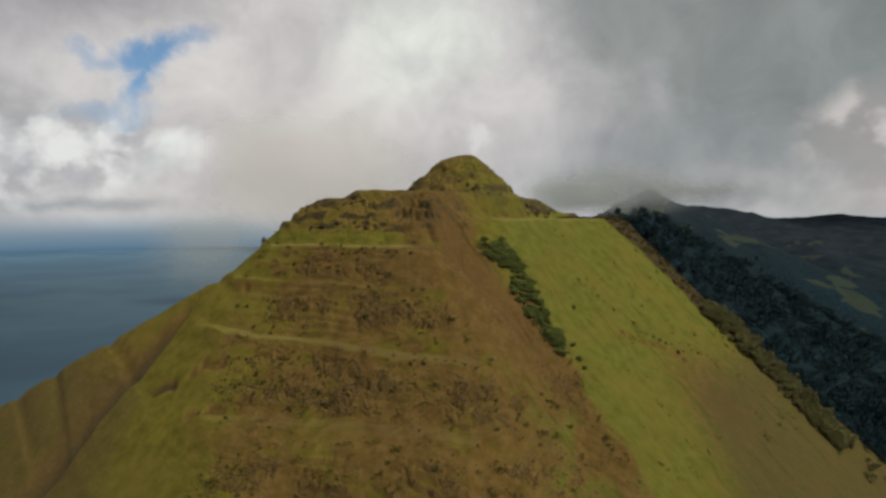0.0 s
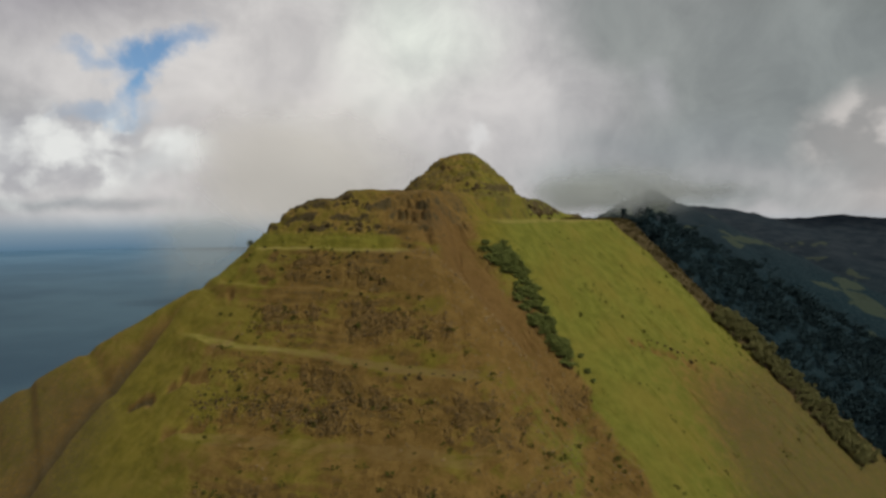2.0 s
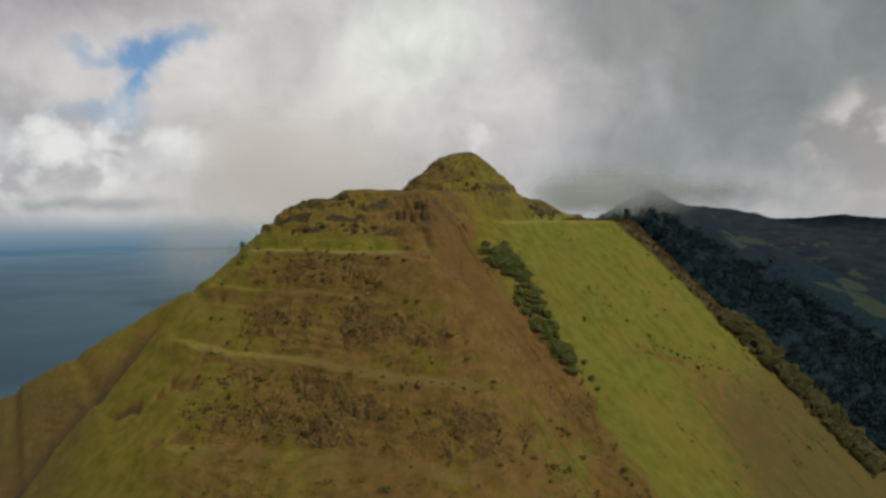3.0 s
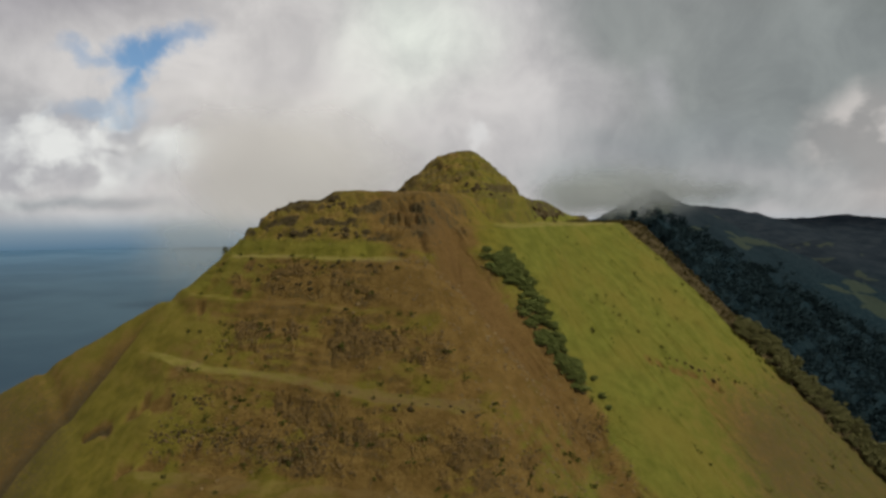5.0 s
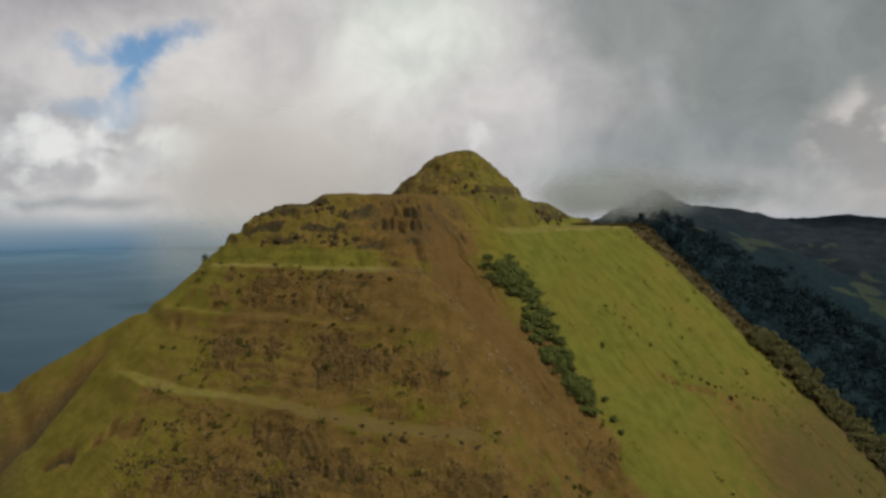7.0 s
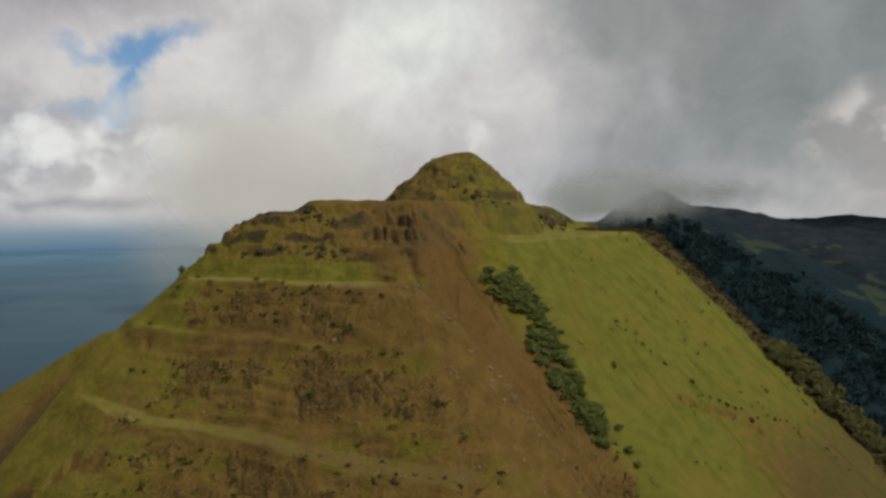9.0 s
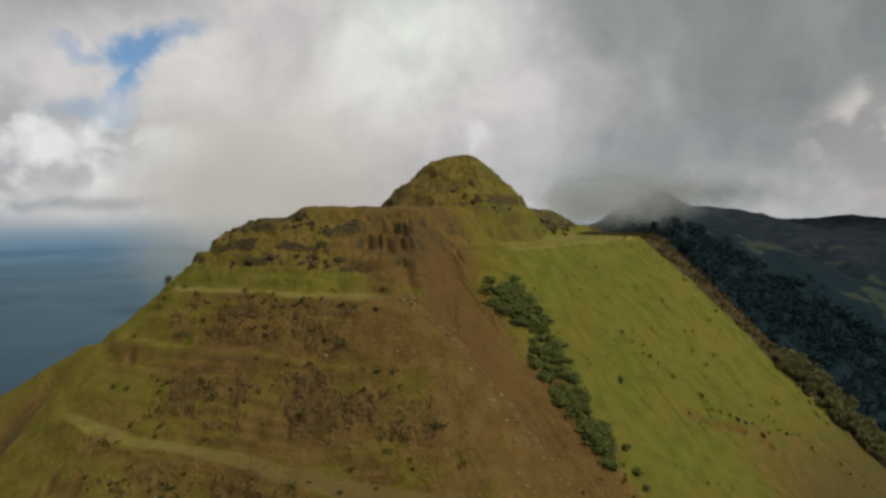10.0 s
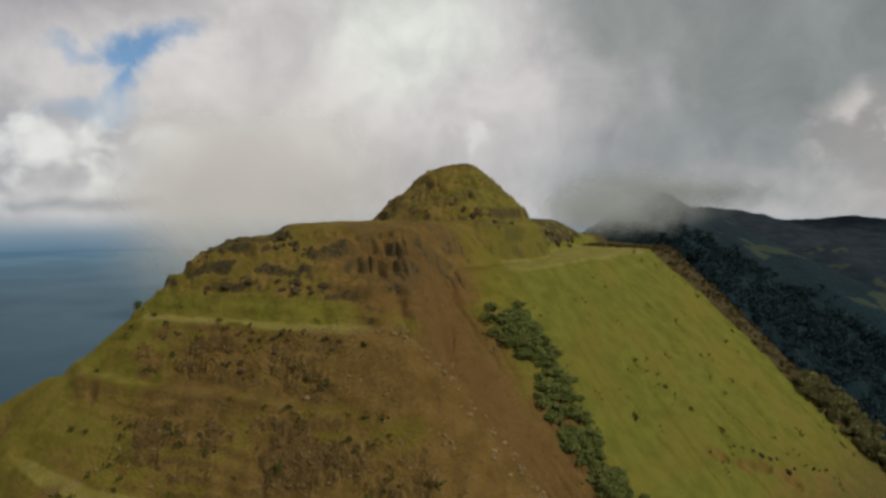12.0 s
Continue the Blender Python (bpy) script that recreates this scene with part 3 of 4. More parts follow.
FAN = step(OFF, -6, 0) * step(OFF, 34, 12) * step(GX + 0.6 * (GZ - 200), -26, -8) * step(GZ, 140, 156) * step(GZ, 209, 205.5)
SOIL = np.maximum(SOIL, FAN * (0.86 + 0.30 * BLOTCH))
SOIL = np.maximum(SOIL, 0.80 * ROAD * step(GX, -78, -48) * step(GZ, 198, 192))
SOIL = np.clip(SOIL + 0.5 * BLOCK * (1 - KNOB) * step(GY, 388, 368) * step(GX, -36, -20) * step(GX, 18, 8), 0, 1)
ROCK_SHADE = np.maximum(ROCK_SHADE, 0.5 * BLOCK * (1 - KNOB) * step(GX, -34, -24) * step(GX, 22, 12) * step(GZ, 208, 216) * step(PATCH, -0.5, 0.2))
ROCK_SHADE = np.maximum(ROCK_SHADE, 0.85 * step(GX, 48, 56) * step(GX, 106, 98) * step(GY, 436, 446) * step(GY, 556, 546) * step(GZ, 219.5, 222) * step(PATCH, -0.45, 0.0))
# ditch: dark earth, with the shade of its bank put into the colour
ROCK_SHADE = np.maximum(ROCK_SHADE, 0.85 * BEYOND * step(GX, -100, -130))
# low slopes on both sides: browner ground, plus lens vignetting put into the colour
ROCK_SHADE = np.maximum(ROCK_SHADE, 0.52 * step(GX, -115, -160) * step(GZ, 165, 130))
ROCK_SHADE = np.maximum(ROCK_SHADE, 0.58 * step(GX, 95, 150) * step(GZ, 160, 115) * (1 - WOOD))
LAWN = step(GZ, 203.2, 205) * step(GZ, 213, 209.5) * step(GX, -112, -95) * step(GX, -14, -26) * step(GY, 400, 380)
LAWN = np.maximum(LAWN, 0.8 * step(GX, -66, -84) * step(GX, -135, -115) * step(GZ, 184, 190) * step(GZ, 206, 203) * step(PATCH, 0.5, 0.0))
SOIL = SOIL * (1 - 0.95 * LAWN)
ROCK_SHADE = ROCK_SHADE * (1 - 0.9 * LAWN)
ground = sheet("ground", XS, YS, GZ, HILL, (("soil", SOIL), ("rock", ROCK_SHADE), ("road", ROAD), ("wood", WOOD), ("rubble", RUBBLE), ("slip", SLIP),
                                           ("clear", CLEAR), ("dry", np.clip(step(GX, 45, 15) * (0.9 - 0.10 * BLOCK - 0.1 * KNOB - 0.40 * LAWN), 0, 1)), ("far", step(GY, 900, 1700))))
tagged(ground, "steep grassy volcanic hill with terraced brown earth and forested valley", "ground", kind="structure")

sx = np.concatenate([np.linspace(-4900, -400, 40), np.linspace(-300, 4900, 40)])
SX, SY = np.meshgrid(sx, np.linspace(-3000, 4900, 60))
# the layer sets how much painted haze the water takes, rising with distance
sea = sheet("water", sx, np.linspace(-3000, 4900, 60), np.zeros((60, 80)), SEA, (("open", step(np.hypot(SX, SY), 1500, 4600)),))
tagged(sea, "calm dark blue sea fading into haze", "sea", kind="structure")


def ground_z(x, y):
    """Height of the ground sheet at a place."""
    i = min(max(int(np.searchsorted(XS, x)) - 1, 0), len(XS) - 2)
    j = min(max(int(np.searchsorted(YS, y)) - 1, 0), len(YS) - 2)
    u, v = (x - XS[i]) / (XS[i + 1] - XS[i]), (y - YS[j]) / (YS[j + 1] - YS[j])
    return float((GZ[j, i] * (1 - u) + GZ[j, i + 1] * u) * (1 - v) + (GZ[j + 1, i] * (1 - u) + GZ[j + 1, i + 1] * u) * v)


def dome():
    az, el = np.radians(np.linspace(-75, 75, 61)), np.radians(np.linspace(-2.75, 60, 31))
    a, e = np.meshgrid(az, el)
    radius = 4550
    co = np.stack([radius * np.sin(a) * np.cos(e), radius * np.cos(a) * np.cos(e), EYE + radius * np.sin(e)], -1)
    ob = sheet("backdrop", az, el, np.zeros_like(a), BACKDROP)
    ob.data.vertices.foreach_set("co", co.reshape(-1))
    return tagged(ob, "far bank of grey and white clouds over the sea", "sky", kind="structure")


dome()


# ---- cloud wisps that hang before the hills and the sea ----
# default tone greys the mist: shade of higher clouds, put into its colour
def mist(x, y, z, wide, high, density, seed, label, tone=0.465, tint=(0.935, 1.0, 1.0)):
    us, vs = np.linspace(-1, 1, 25), np.linspace(-1, 1, 13)
    u, v = np.meshgrid(us, vs)
    ob = sheet("cloud", us, vs, np.zeros_like(u), mist_material(density, seed, max(0.006, 0.55 / high), tone, tint))
    bulge = 0.10 * high * (1 - u * u) * (1 - v * v) + 0.01 * high * fbm(u * 5, v * 5, 1.0, 3, seed)
    co = np.stack([u * wide, -bulge, v * high], -1)
    ob.data.vertices.foreach_set("co", co.reshape(-1))
    ob.data.attributes.new("rim", "FLOAT", "POINT").data.foreach_set("value", np.sqrt(np.clip(u * u + v * v, 0, 4)).reshape(-1).astype(np.float32))
    ob.matrix_world = Matrix.Translation((x, y, z)) @ Matrix.Rotation(math.atan2(-x, y), 4, "Z")
    tagged(ob, label, "cloud", kind="structure")


mist(305, 1090, 262, 185, 66, 0.78, 3, "low grey cloud hiding a wooded peak")
mist(140, 640, 238, 84, 31, 0.92, 5, "thin grey cloud creeping over the saddle")
mist(-560, 1500, 150, 190, 165, 0.50, 7, "pale wisp of cloud drifting over the sea")
mist(-120, 560, 256, 165, 82, 0.8, 13, "pale cloud clinging to the seaward side of the hill", 0.72, (1.0, 0.98, 0.985))
mist(900, 2500, 312, 430, 60, 0.7, 11, "grey cloud resting on the far ridge")


# ---- plants ----
def part(name, bm, mat, parent=None, label=""):
    me = bpy.data.meshes.new(name)
    bm.to_mesh(me)
    bm.free()
    me.materials.append(mat)
    ob = new(name, me)
    ob.parent = parent
    if label:
        ob["label"] = label
    return ob


def leaf(bm, p, size, rng, droop=0.0):
    """One bent leaf tuft of two triangles pairs."""
    d = Vector((rng.gauss(0, 1), rng.gauss(0, 1), rng.gauss(0, 0.8) - droop)).normalized()
    side = d.cross(Vector((rng.gauss(0, 1), rng.gauss(0, 1), rng.gauss(0, 1)))).normalized()
    up = d.cross(side) * 0.25
    a = bm.verts.new(p - side * size * 0.32)
    b = bm.verts.new(p + side * size * 0.32)
    c = bm.verts.new(p + d * size * 0.6 + side * size * 0.38 + up * size)
    e = bm.verts.new(p + d * size * 0.6 - side * size * 0.38 + up * size)
    f = bm.verts.new(p + d * size * 1.15)
    bm.faces.new((a, b, c, e))
    bm.faces.new((e, c, f))


def limb(bm, p, q, r0, r1, sides=5):
    axis = (q - p).normalized()
    u = axis.orthogonal().normalized()
    w = axis.cross(u)
    rings = []
    for c, r in ((p, r0), (q, r1)):
        rings.append([bm.verts.new(c + (u * math.cos(k * 6.2832 / sides) + w * math.sin(k * 6.2832 / sides)) * r) for k in range(sides)])
    for k in range(sides):
        bm.faces.new((rings[0][k], rings[0][(k + 1) % sides], rings[1][(k + 1) % sides], rings[1][k]))
    bm.faces.new(rings[1])


def shrub(seed, leaves, mat, label):
    """A low spreading bush about 1 m high and 1.2 m wide; scaled when it is set out."""
    rng = random.Random(seed)
    ob = tagged(new("shrub"), label, "shrub")
    stems = bmesh.new()
    crown = bmesh.new()
    lobes = []
    for k in range(rng.randint(18, 24)):
        a, r = rng.uniform(0, 6.28), rng.uniform(0.05, 0.72)
        c = Vector((r * math.cos(a), r * math.sin(a), rng.uniform(0.22, 1.08) * (1 - 0.45 * r)))
        lobes.append((c, rng.uniform(0.09, 0.21)))
        limb(stems, Vector((c.x * 0.2, c.y * 0.2, -0.25)), c, 0.03, 0.01)
    for k in range(leaves):
        c, r = rng.choice(lobes)
        v = Vector((rng.gauss(0, 1), rng.gauss(0, 1), rng.gauss(0, 1.0))).normalized() * r * rng.choice((0.5, 0.8, 1.0, 1.3, 1.9))
        leaf(crown, c + v, rng.uniform(0.07, 0.20), rng, -0.3)
    part("stem", stems, BARK, ob)
    part("foliage", crown, mat, ob)
    return ob


def tree(seed, leaves, mat, label, tall=1.0):
    """A small tree of height 1; trunk, limbs and an uneven crown."""
    rng = random.Random(seed)
    ob = tagged(new("tree"), label, "tree")
    wood, crown = bmesh.new(), bmesh.new()
    lean = Vector((rng.uniform(-0.06, 0.06), rng.uniform(-0.06, 0.06), 0))
    fork = Vector((0, 0, rng.uniform(0.25, 0.4))) + lean
    limb(wood, Vector((0, 0, -0.12)), fork, 0.035, 0.024, 7)
    lobes = []
    for k in range(rng.randint(6, 9)):
        a, r = k * 0.9 + rng.uniform(0, 0.7), rng.uniform(0.10, 0.34) / tall
        c = fork + Vector((r * math.cos(a), r * math.sin(a), rng.uniform(0.08, 0.52)))
        mid = fork.lerp(c, 0.55) + Vector((0, 0, -0.03))
        limb(wood, fork, mid, 0.018, 0.012)
        limb(wood, mid, c, 0.012, 0.005)
        lobes.append((c, rng.uniform(0.09, 0.17)))
    for k in range(leaves):
        c, r = rng.choice(lobes)
        v = Vector((rng.gauss(0, 1), rng.gauss(0, 1), rng.gauss(0, 0.75))).normalized() * r * rng.uniform(0.5, 1.1)
        leaf(crown, c + v, rng.uniform(0.045, 0.085), rng)
    part("trunk", wood, BARK, ob)
    part("crown", crown, mat, ob)
    return ob


def boulder(seed, mat, label, name="rock"):
    """A broken angular stone about 1 m across."""
    rng = random.Random(seed)
    bm = bmesh.new()
    bmesh.ops.create_icosphere(bm, subdivisions=2, radius=0.5)
    cuts = [(Vector((rng.gauss(0, 1), rng.gauss(0, 1), rng.gauss(0, 1))).normalized(), rng.uniform(0.24, 0.4)) for _ in range(7)]
    shape = Vector((rng.uniform(0.9, 1.4), rng.uniform(0.7, 1.0), rng.uniform(0.55, 0.85)))
    for v in bm.verts:
        for n, d in cuts:
            over = v.co.dot(n) - d
            if over > 0:
                v.co -= n * over * 0.92
        v.co += Vector((rng.uniform(-1, 1), rng.uniform(-1, 1), rng.uniform(-1, 1))) * 0.018
        v.co = Vector((v.co.x * shape.x, v.co.y * shape.y, v.co.z * shape.z))
    me = bpy.data.meshes.new(name)
    bm.to_mesh(me)
    bm.free()
    me.materials.append(mat)
    return tagged(new(name, me), label, "rock")


def setting(x, y, size, rng, sink=0.0, squash=1.0):
    m = Matrix.Translation((x, y, ground_z(x, y) - sink * size)) @ Matrix.Rotation(rng.uniform(0, 6.28), 4, "Z")
    return m @ Matrix.Diagonal((size, size, size * squash, 1))


def spread(makers, places, group):
    """Sets out things: the first of each kind is moved, the others are copies."""
    used = set()
    for k, m in places:
        ob = makers[k]
        if k not in used:
            used.add(k)
            ob.matrix_basis = m
            ob["group"] = group
        else:
            copy = copy_thing(ob, Matrix.Identity(4))
            copy.matrix_basis = m
    return used


R = random.Random(12)

# belt of bushes along the edge of the slide
belt = [shrub(100 + i, 900, LEAF_DARK, "dense dark green bush in a belt down the grass slope") for i in range(6)]
LINE = [(31, 338, 4.5), (34, 333, 7.5), (39, 325, 9.0), (44, 317, 8.5), (51, 309, 6.5), (56, 301, 4.0)]
places = []
for i in range(230):
    f = (i % 42) / 42 * (len(LINE) - 1.001)
    k, u = int(f), f - int(f)
    (x0, y0, w0), (x1, y1, w1) = LINE[k], LINE[k + 1]
    w = w0 + (w1 - w0) * u
    x = x0 + (x1 - x0) * u + R.uniform(-1, 1) * w + R.uniform(-1, 1)
    y = y0 + (y1 - y0) * u + R.uniform(-1, 1) * w * 0.7
    places.append((i % 6, setting(x, y, R.uniform(1.8, 3.9), R, 0.0, R.uniform(0.55, 0.95))))
for x, y, size in ((22.5, 338, 3.4), (21.5, 334, 3.6), (23, 330, 3.4), (25, 334, 2.6), (32, 345, 2.8), (33, 342, 3.2), (35, 339, 2.6), (66, 303, 2.4), (68, 300, 2.0), (64, 309, 2.2)):
    places.append((len(places) % 6, setting(x, y, size, R, 0.0, 0.8)))
spread(belt, places, "bushes in the belt")

# scrub and trees on the far side of the crest
scrub = [tree(200 + i, 620, LEAF_OLIVE, "small olive-green tree in scrub behind the crest") for i in range(5)]
places = []
for i in range(270):
    s, d = (R.uniform(-10, 80), R.uniform(1.5, 30)) if i < 235 else (R.uniform(80, 150), R.uniform(-6, 40))
    x, y = 180 + 0.668 * s + 0.746 * d, 425 - 0.746 * s + 0.667 * d
    size = R.uniform(5.0, 10.5) * (0.55 if d < 4 else 1.0) * (0.6 if s > 80 else 1.0)
    places.append((i % 5, setting(x, y, size, R)))
spread(scrub, places, "scrub trees behind the crest")
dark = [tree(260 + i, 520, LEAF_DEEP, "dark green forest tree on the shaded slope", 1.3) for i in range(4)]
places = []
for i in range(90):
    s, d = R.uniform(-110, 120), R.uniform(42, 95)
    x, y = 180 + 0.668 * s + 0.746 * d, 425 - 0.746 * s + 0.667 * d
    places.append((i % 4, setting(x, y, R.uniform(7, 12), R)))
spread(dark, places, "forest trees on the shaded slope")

# lone bushes and tufts on the hill
lone = [shrub(300 + i, 260, LEAF_WEED, "small dark bush clinging to the steep slope") for i in range(4)]
places = [(0, setting(-113, 366, 3.4, R)), (1, setting(-99, 349, 2.6, R))]
for i in range(36):
    x, z0 = R.uniform(-105, -6), R.uniform(125, 205)
    y = 313 + (z0 - 204) / 0.93 - 0.33 * (x + 17) + R.uniform(-4, 8)
    places.append((i % 4, setting(x, y, R.uniform(0.7, 1.8), R, 0.05, R.uniform(0.6, 0.9))))
for i in range(8):
    x, y = R.uniform(45, 185), R.uniform(290, 470)
    places.append((i % 4, setting(x, y, R.uniform(0.5, 1.3), R, 0.1, 0.6)))
spread(lone, places, "lone bushes on the hill")

# loose rock
stones = [boulder(400 + i, STONE, "broken grey-brown rock lying on the bare slope") for i in range(7)]
places = []
for i in range(190):
    z0 = R.uniform(118, 206)
    x = R.uniform(-95, 17 + (212 - z0) * 0.5)
    y = 313 + (z0 - 204) / 0.93 - 0.33 * (x + 17) + R.uniform(-3, 6)
    if x > 0:
        y = max(y, (z0 - 13.1 + 0.656 * x) / 0.593)
    size = R.choice((0.5, 0.6, 0.7, 0.8, 1.0, 1.4))
    places.append((i % 7, setting(x, y, size, R, -0.05)))
for x, y, size in ((6.4, 303.6, 2.3), (8.4, 302.6, 1.6), (-31, 302, 1.7), (-44, 300, 1.3), (-16, 300, 1.1)):
    places.append((int(size * 10) % 7, setting(x, y, size, R, -0.1)))
for i in range(80):
    u = R.random()
    x, y = -9 + 46 * u + R.gauss(0, 2.6), 313 - 27 * u + R.gauss(0, 2.6)
    places.append((i % 7, setting(x, y, R.choice((0.7, 0.9, 1.2, 1.7)), R, -0.05)))
spread(stones, places, "loose rocks on the slope")

# dark outcrops: the scar in the meadow, the bands under the rims and round the knob
crags = [boulder(450 + i, STONE_DARK, "dark weathered outcrop of lava rock in the grass", "rock_outcrop") for i in range(6)]
places = []
for x, y, size in ((125, 362, 2.8), (121, 360.5, 2.0), (129, 363.5, 2.2), (137, 365, 3.2), (116, 358, 1.7), (133, 366, 1.6), (112, 356, 1.4), (141, 368, 1.6)):
    places.append((len(places) % 6, setting(x, y, size, R, -0.05)))


def band(x0, y0, x1, y1, count, low, high, jitter):
    for k in range(count):
        u = (k + R.uniform(0, 0.9)) / count
        x, y = x0 + (x1 - x0) * u + R.uniform(-1, 1) * jitter, y0 + (y1 - y0) * u + R.uniform(-1, 1) * jitter
        m = setting(x, y, 1.0, R, 0.0)
        size = R.uniform(low, high)
        places.append((len(places) % 6, m @ Matrix.Translation((0, 0, -0.25 * size)) @ Matrix.Diagonal((size * 1.15, size * 1.0, size * 1.15, 1))))


band(-72, 338, -56, 334, 7, 2.0, 3.8, 2.0)
band(-46, 332, -31, 327, 9, 2.4, 4.6, 2.0)
band(-62, 351, -40, 342, 9, 2.0, 4.0, 2.5)
band(-88, 356, -66, 360, 5, 2.0, 3.4, 1.5)
band(50, 455, 94, 538, 16, 3.0, 6.0, 4.0)
band(-4, 411, 12, 420, 4, 1.6, 3.0, 3.0)
band(16, 409, 38, 411, 12, 2.0, 4.2, 1.6)
band(-50, 349, -34, 337, 9, 1.6, 3.6, 1.2)
band(-82, 353, -62, 352, 8, 1.6, 3.2, 1.5)
band(4, 430, 28, 437, 5, 1.2, 2.4, 3.0)
band(-102, 279, -36, 259, 30, 0.9, 2.4, 2.2)
band(-44, 315, -34, 312, 4, 1.6, 3.2, 2.5)
band(-66, 301, -48, 297, 5, 1.0, 2.6, 4.0)
band(-84, 329, -74, 326, 4, 1.2, 2.4, 1.0)
band(-56, 319, -38, 312, 9, 1.4, 2.8, 1.5)
band(-30, 310, -20, 307, 4, 1.2, 2.2, 1.0)
band(-20, 264, 16, 258, 11, 1.2, 2.6, 1.5)
band(-60, 315, -46, 310, 5, 1.2, 2.4, 1.0)
band(-100, 291, -84, 284, 6, 1.4, 2.8, 1.5)
spread(crags, places, "dark outcrops on the hill")


def rubble_stuff(name, places, mat, label, seed):
    """Many small broken stones, half sunk in the slope, as one mesh."""
    rng = np.random.RandomState(seed)
    base = np.array([(1, 0, 0), (-1, 0, 0), (0, 1, 0), (0, -1, 0), (0, 0, 1), (0, 0, -1)], float)
    tri = np.array([(0, 2, 4), (2, 1, 4), (1, 3, 4), (3, 0, 4), (2, 0, 5), (1, 2, 5), (3, 1, 5), (0, 3, 5)])
    verts, faces = [], []
    for k, (x, y, size) in enumerate(places):
        spin = rng.normal(size=(3, 3))
        turn, _ = np.linalg.qr(spin)
        v = (base * rng.uniform(0.6, 1.3, (6, 1)) * (0.5, 0.42, 0.34)) @ turn * size
        verts.append(v + (x, y, ground_z(x, y) + 0.1 * size))
        faces.append(tri + 6 * k)
    me = bpy.data.meshes.new(name)
    me.from_pydata(np.concatenate(verts).tolist(), [], np.concatenate(faces).tolist())
    me.materials.append(mat)
    return tagged(new(name, me), label, "rocks", kind="stuff")


jj, ii = np.nonzero((RUBBLE > 0.35) & (GX > -130) & (GX < 80) & (GZ > 105))
pick = np.random.RandomState(5).choice(len(ii), 2400, replace=False)
spots = [(XS[ii[k]] + R.uniform(-0.4, 0.4), YS[jj[k]] + R.uniform(-0.4, 0.4), R.choice((0.5, 0.7, 0.9, 1.2, 1.7))) for k in pick]
for k in range(420):
    u = R.random()
    spots.append((-104 + 70 * u + R.gauss(0, 1.5), 280 - 22 * u + R.gauss(0, 2.6), R.choice((0.6, 0.9, 1.2, 1.6))))
rubble_stuff("rubble", spots, STONE_BROWN, "angular brown rubble below the terrace tracks", 6)
jj, ii = np.nonzero((np.maximum(SLIP, 0.5 * FAN) > 0.06) & (SLIP < 0.75) & (GX > -40) & (GZ > 105) & (GZ < 206))
pick = np.random.RandomState(8).choice(len(ii), 1500, replace=False)
spots = [(XS[ii[k]], YS[jj[k]], R.choice((0.4, 0.5, 0.7, 1.0, 1.4))) for k in pick]
rubble_stuff("scree", spots, STONE, "pale small stones strewn down the earth slide", 9)


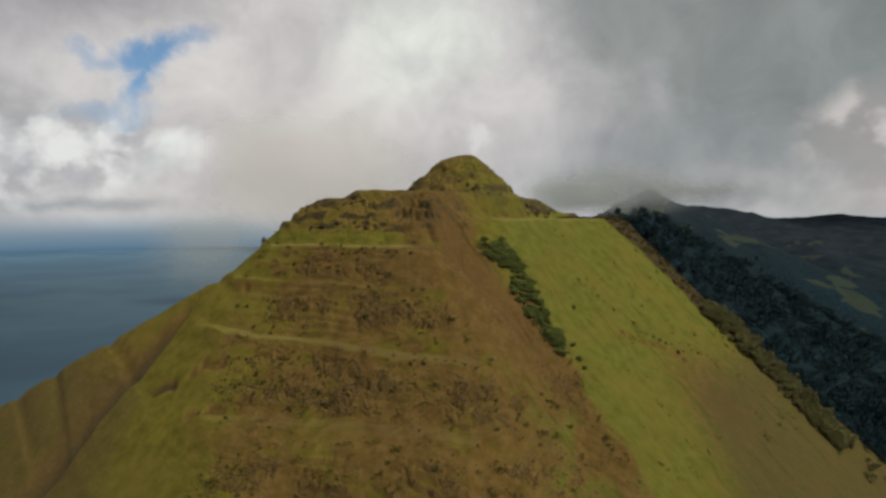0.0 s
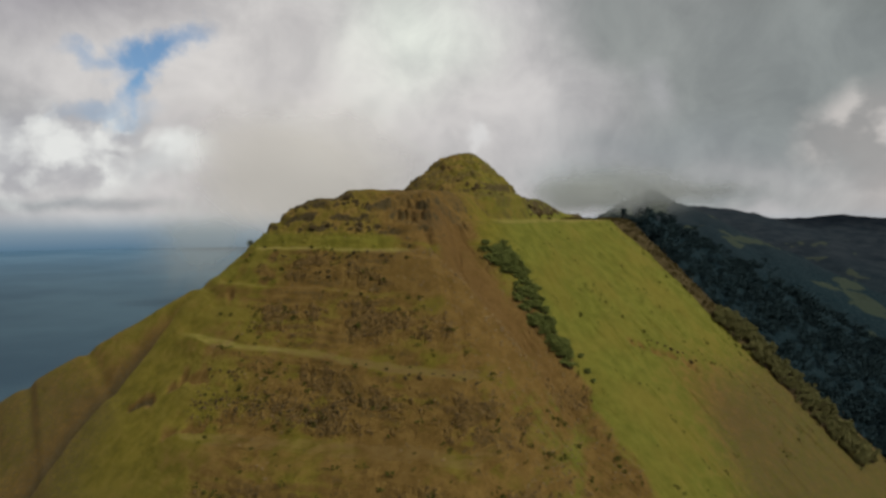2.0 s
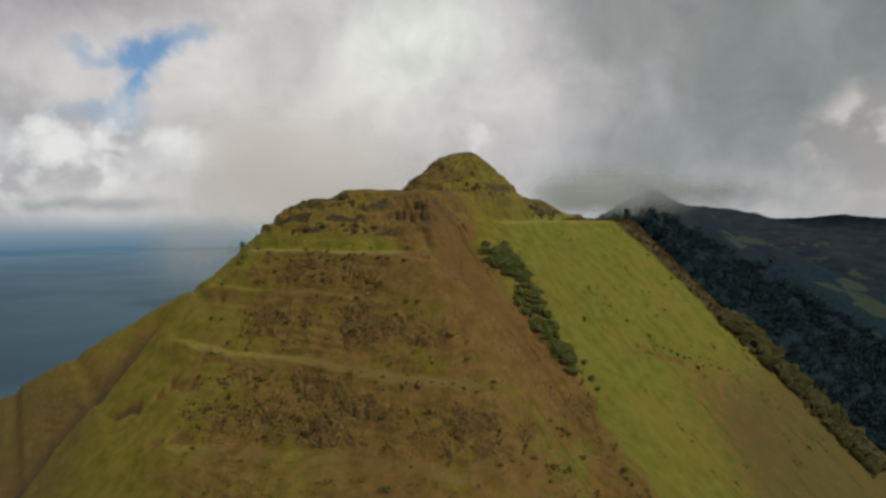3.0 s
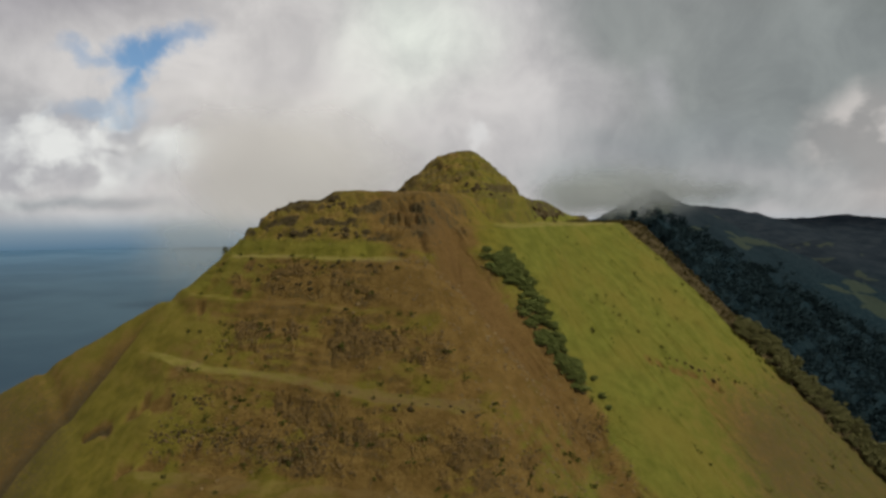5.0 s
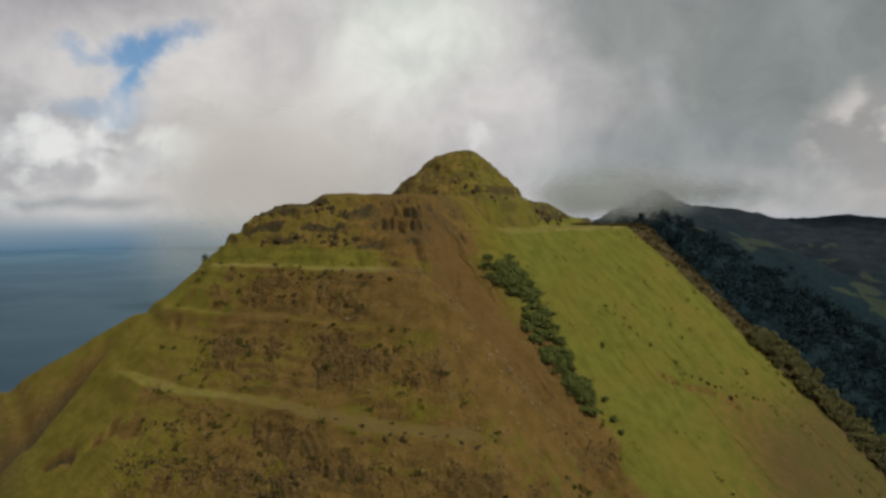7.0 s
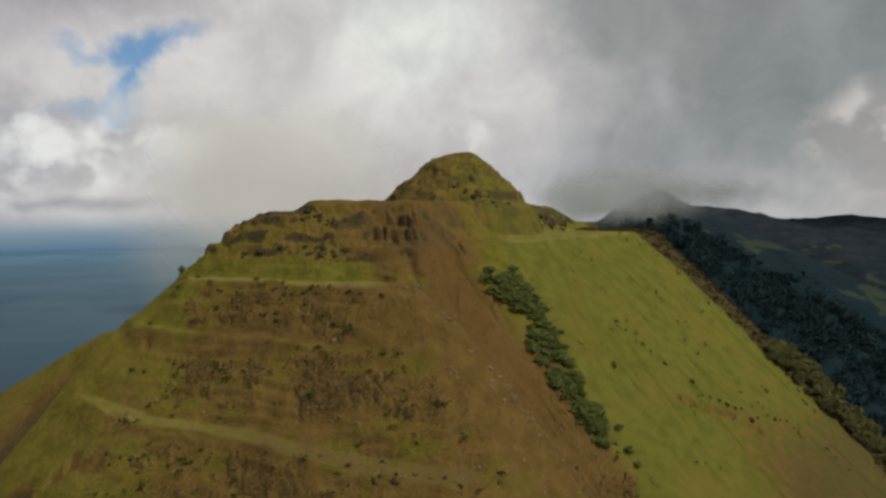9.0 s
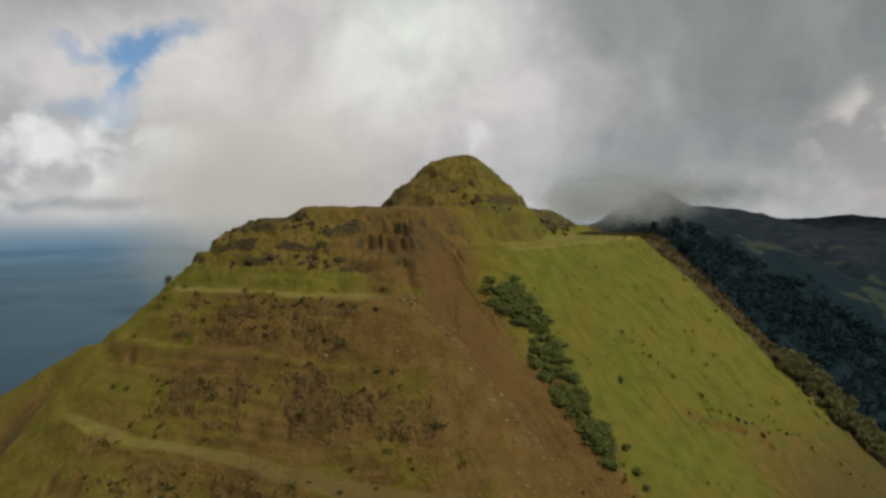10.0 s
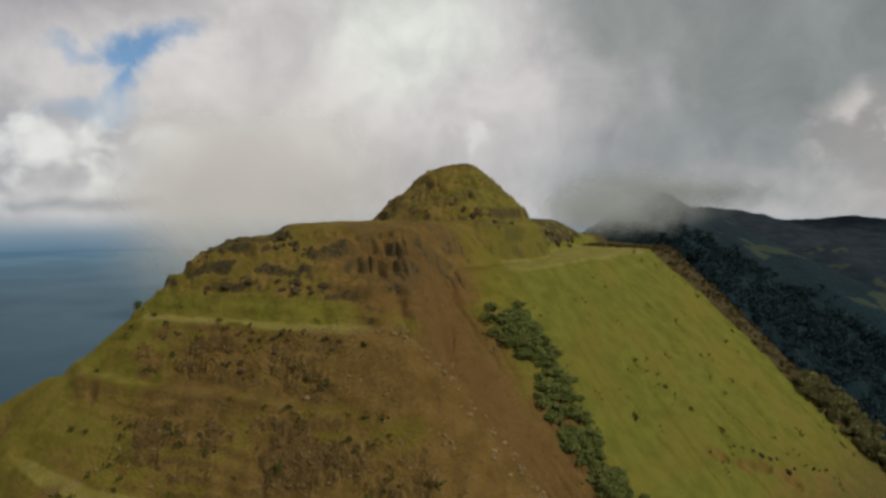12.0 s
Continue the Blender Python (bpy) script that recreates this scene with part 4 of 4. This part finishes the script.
def leaf_stuff(name, places, per, mat, label, category, seed, tall=0.5, blade=0.42, run=(0, 0, 0)):
    """Plants as one mesh of many bent leaves, in lumps about each place."""
    rng = np.random.RandomState(seed)
    at = np.array([(x, y, ground_z(x, y), size) for x, y, size in places])
    lobes = rng.normal(size=(len(at), 4, 3)) * (0.30, 0.30, 0.16 * tall / 0.5) + (0, 0, tall * 0.7)
    lobes = lobes + rng.normal(size=(len(at), 4, 1)) * run
    pick_lobe = rng.randint(0, 4, (len(at), per))
    c = np.take_along_axis(lobes, pick_lobe[..., None], 1) + rng.normal(size=(len(at), per, 3)) * (0.13, 0.13, 0.11)
    size = np.repeat(at[:, 3], per)
    p = np.repeat(at[:, :3], per, 0) + (c.reshape(-1, 3) * size[:, None])
    d = rng.normal(size=p.shape) + (0, 0, 0.4)
    d /= np.linalg.norm(d, axis=1)[:, None]
    side = np.cross(d, rng.normal(size=p.shape))
    side /= np.linalg.norm(side, axis=1)[:, None]
    up = np.cross(d, side) * 0.25
    k = (size * blade * rng.uniform(0.6, 1.1, len(p)))[:, None]
    v = np.stack([p - side * k * 0.32, p + side * k * 0.32, p + d * k * 0.6 + side * k * 0.38 + up * k, p + d * k * 0.6 - side * k * 0.38 + up * k, p + d * k * 1.15], 1)
    n = np.arange(len(p))[:, None] * 5
    faces = (n + (0, 1, 2, 3)).tolist() + (n + (3, 2, 4)).tolist()
    me = bpy.data.meshes.new(name)
    me.from_pydata(v.reshape(-1, 3).tolist(), [], faces)
    me.materials.append(mat)
    return tagged(new(name, me), label, category, kind="stuff")


jj, ii = np.nonzero((FACE > 0.4) & (ROAD < 0.3) & (SLIP < 0.3) & (FAN < 0.4) & (PATCH > 0.0) & (GX > -130) & (GX < 80) & (GZ > 110) & (GZ < 207))
pick = np.random.RandomState(15).choice(len(ii), 620, replace=False)
spots = [(XS[ii[k]], YS[jj[k]], R.choice((0.8, 1.0, 1.3, 1.7, 2.3))) for k in pick]
leaf_stuff("weeds", spots, 14, LEAF_WEED, "dark green weeds between the broken rocks", "plants", 16)
jj, ii = np.nonzero((FACE < 0.2) & (WOOD < 0.1) & (BEYOND < 0.2) & (GX > 30) & (GX < 230) & (GY > 250) & (GY < 480) & (GZ > 95) & (GZ < 216))
pick = np.random.RandomState(18).choice(len(ii), 115, replace=False)
spots = [(XS[ii[k]], YS[jj[k]], R.choice((0.7, 0.9, 1.2, 1.6, 2.2))) for k in pick]
leaf_stuff("grass_tufts", spots, 22, LEAF_WEED, "rank dark grass tufts on the steep meadow", "plants", 19, 0.35, 0.42, (0.75, -0.68, -0.80))


# rank brown growth on the bank along the crest
spots = []
for i in range(620):
    s, d = R.uniform(-135, 0), R.uniform(4.5, 26)
    spots.append((180 + 0.668 * s + 0.746 * d, 425 - 0.746 * s + 0.667 * d, R.choice((1.1, 1.5, 2.0, 2.6))))
leaf_stuff("undergrowth", spots, 14, LEAF_BROWN, "rank brown-green bracken on the shaded bank of the crest", "plants", 24, 0.35)

# woods on the shaded slopes behind
spots = []
while len(spots) < 1900:
    x, y = R.uniform(150, 520), R.uniform(430, 900)
    j, i = int(np.searchsorted(YS, y)), int(np.searchsorted(XS, x))
    if WOOD[j, i] > 0.7:
        spots.append((x, y, R.uniform(7, 13)))
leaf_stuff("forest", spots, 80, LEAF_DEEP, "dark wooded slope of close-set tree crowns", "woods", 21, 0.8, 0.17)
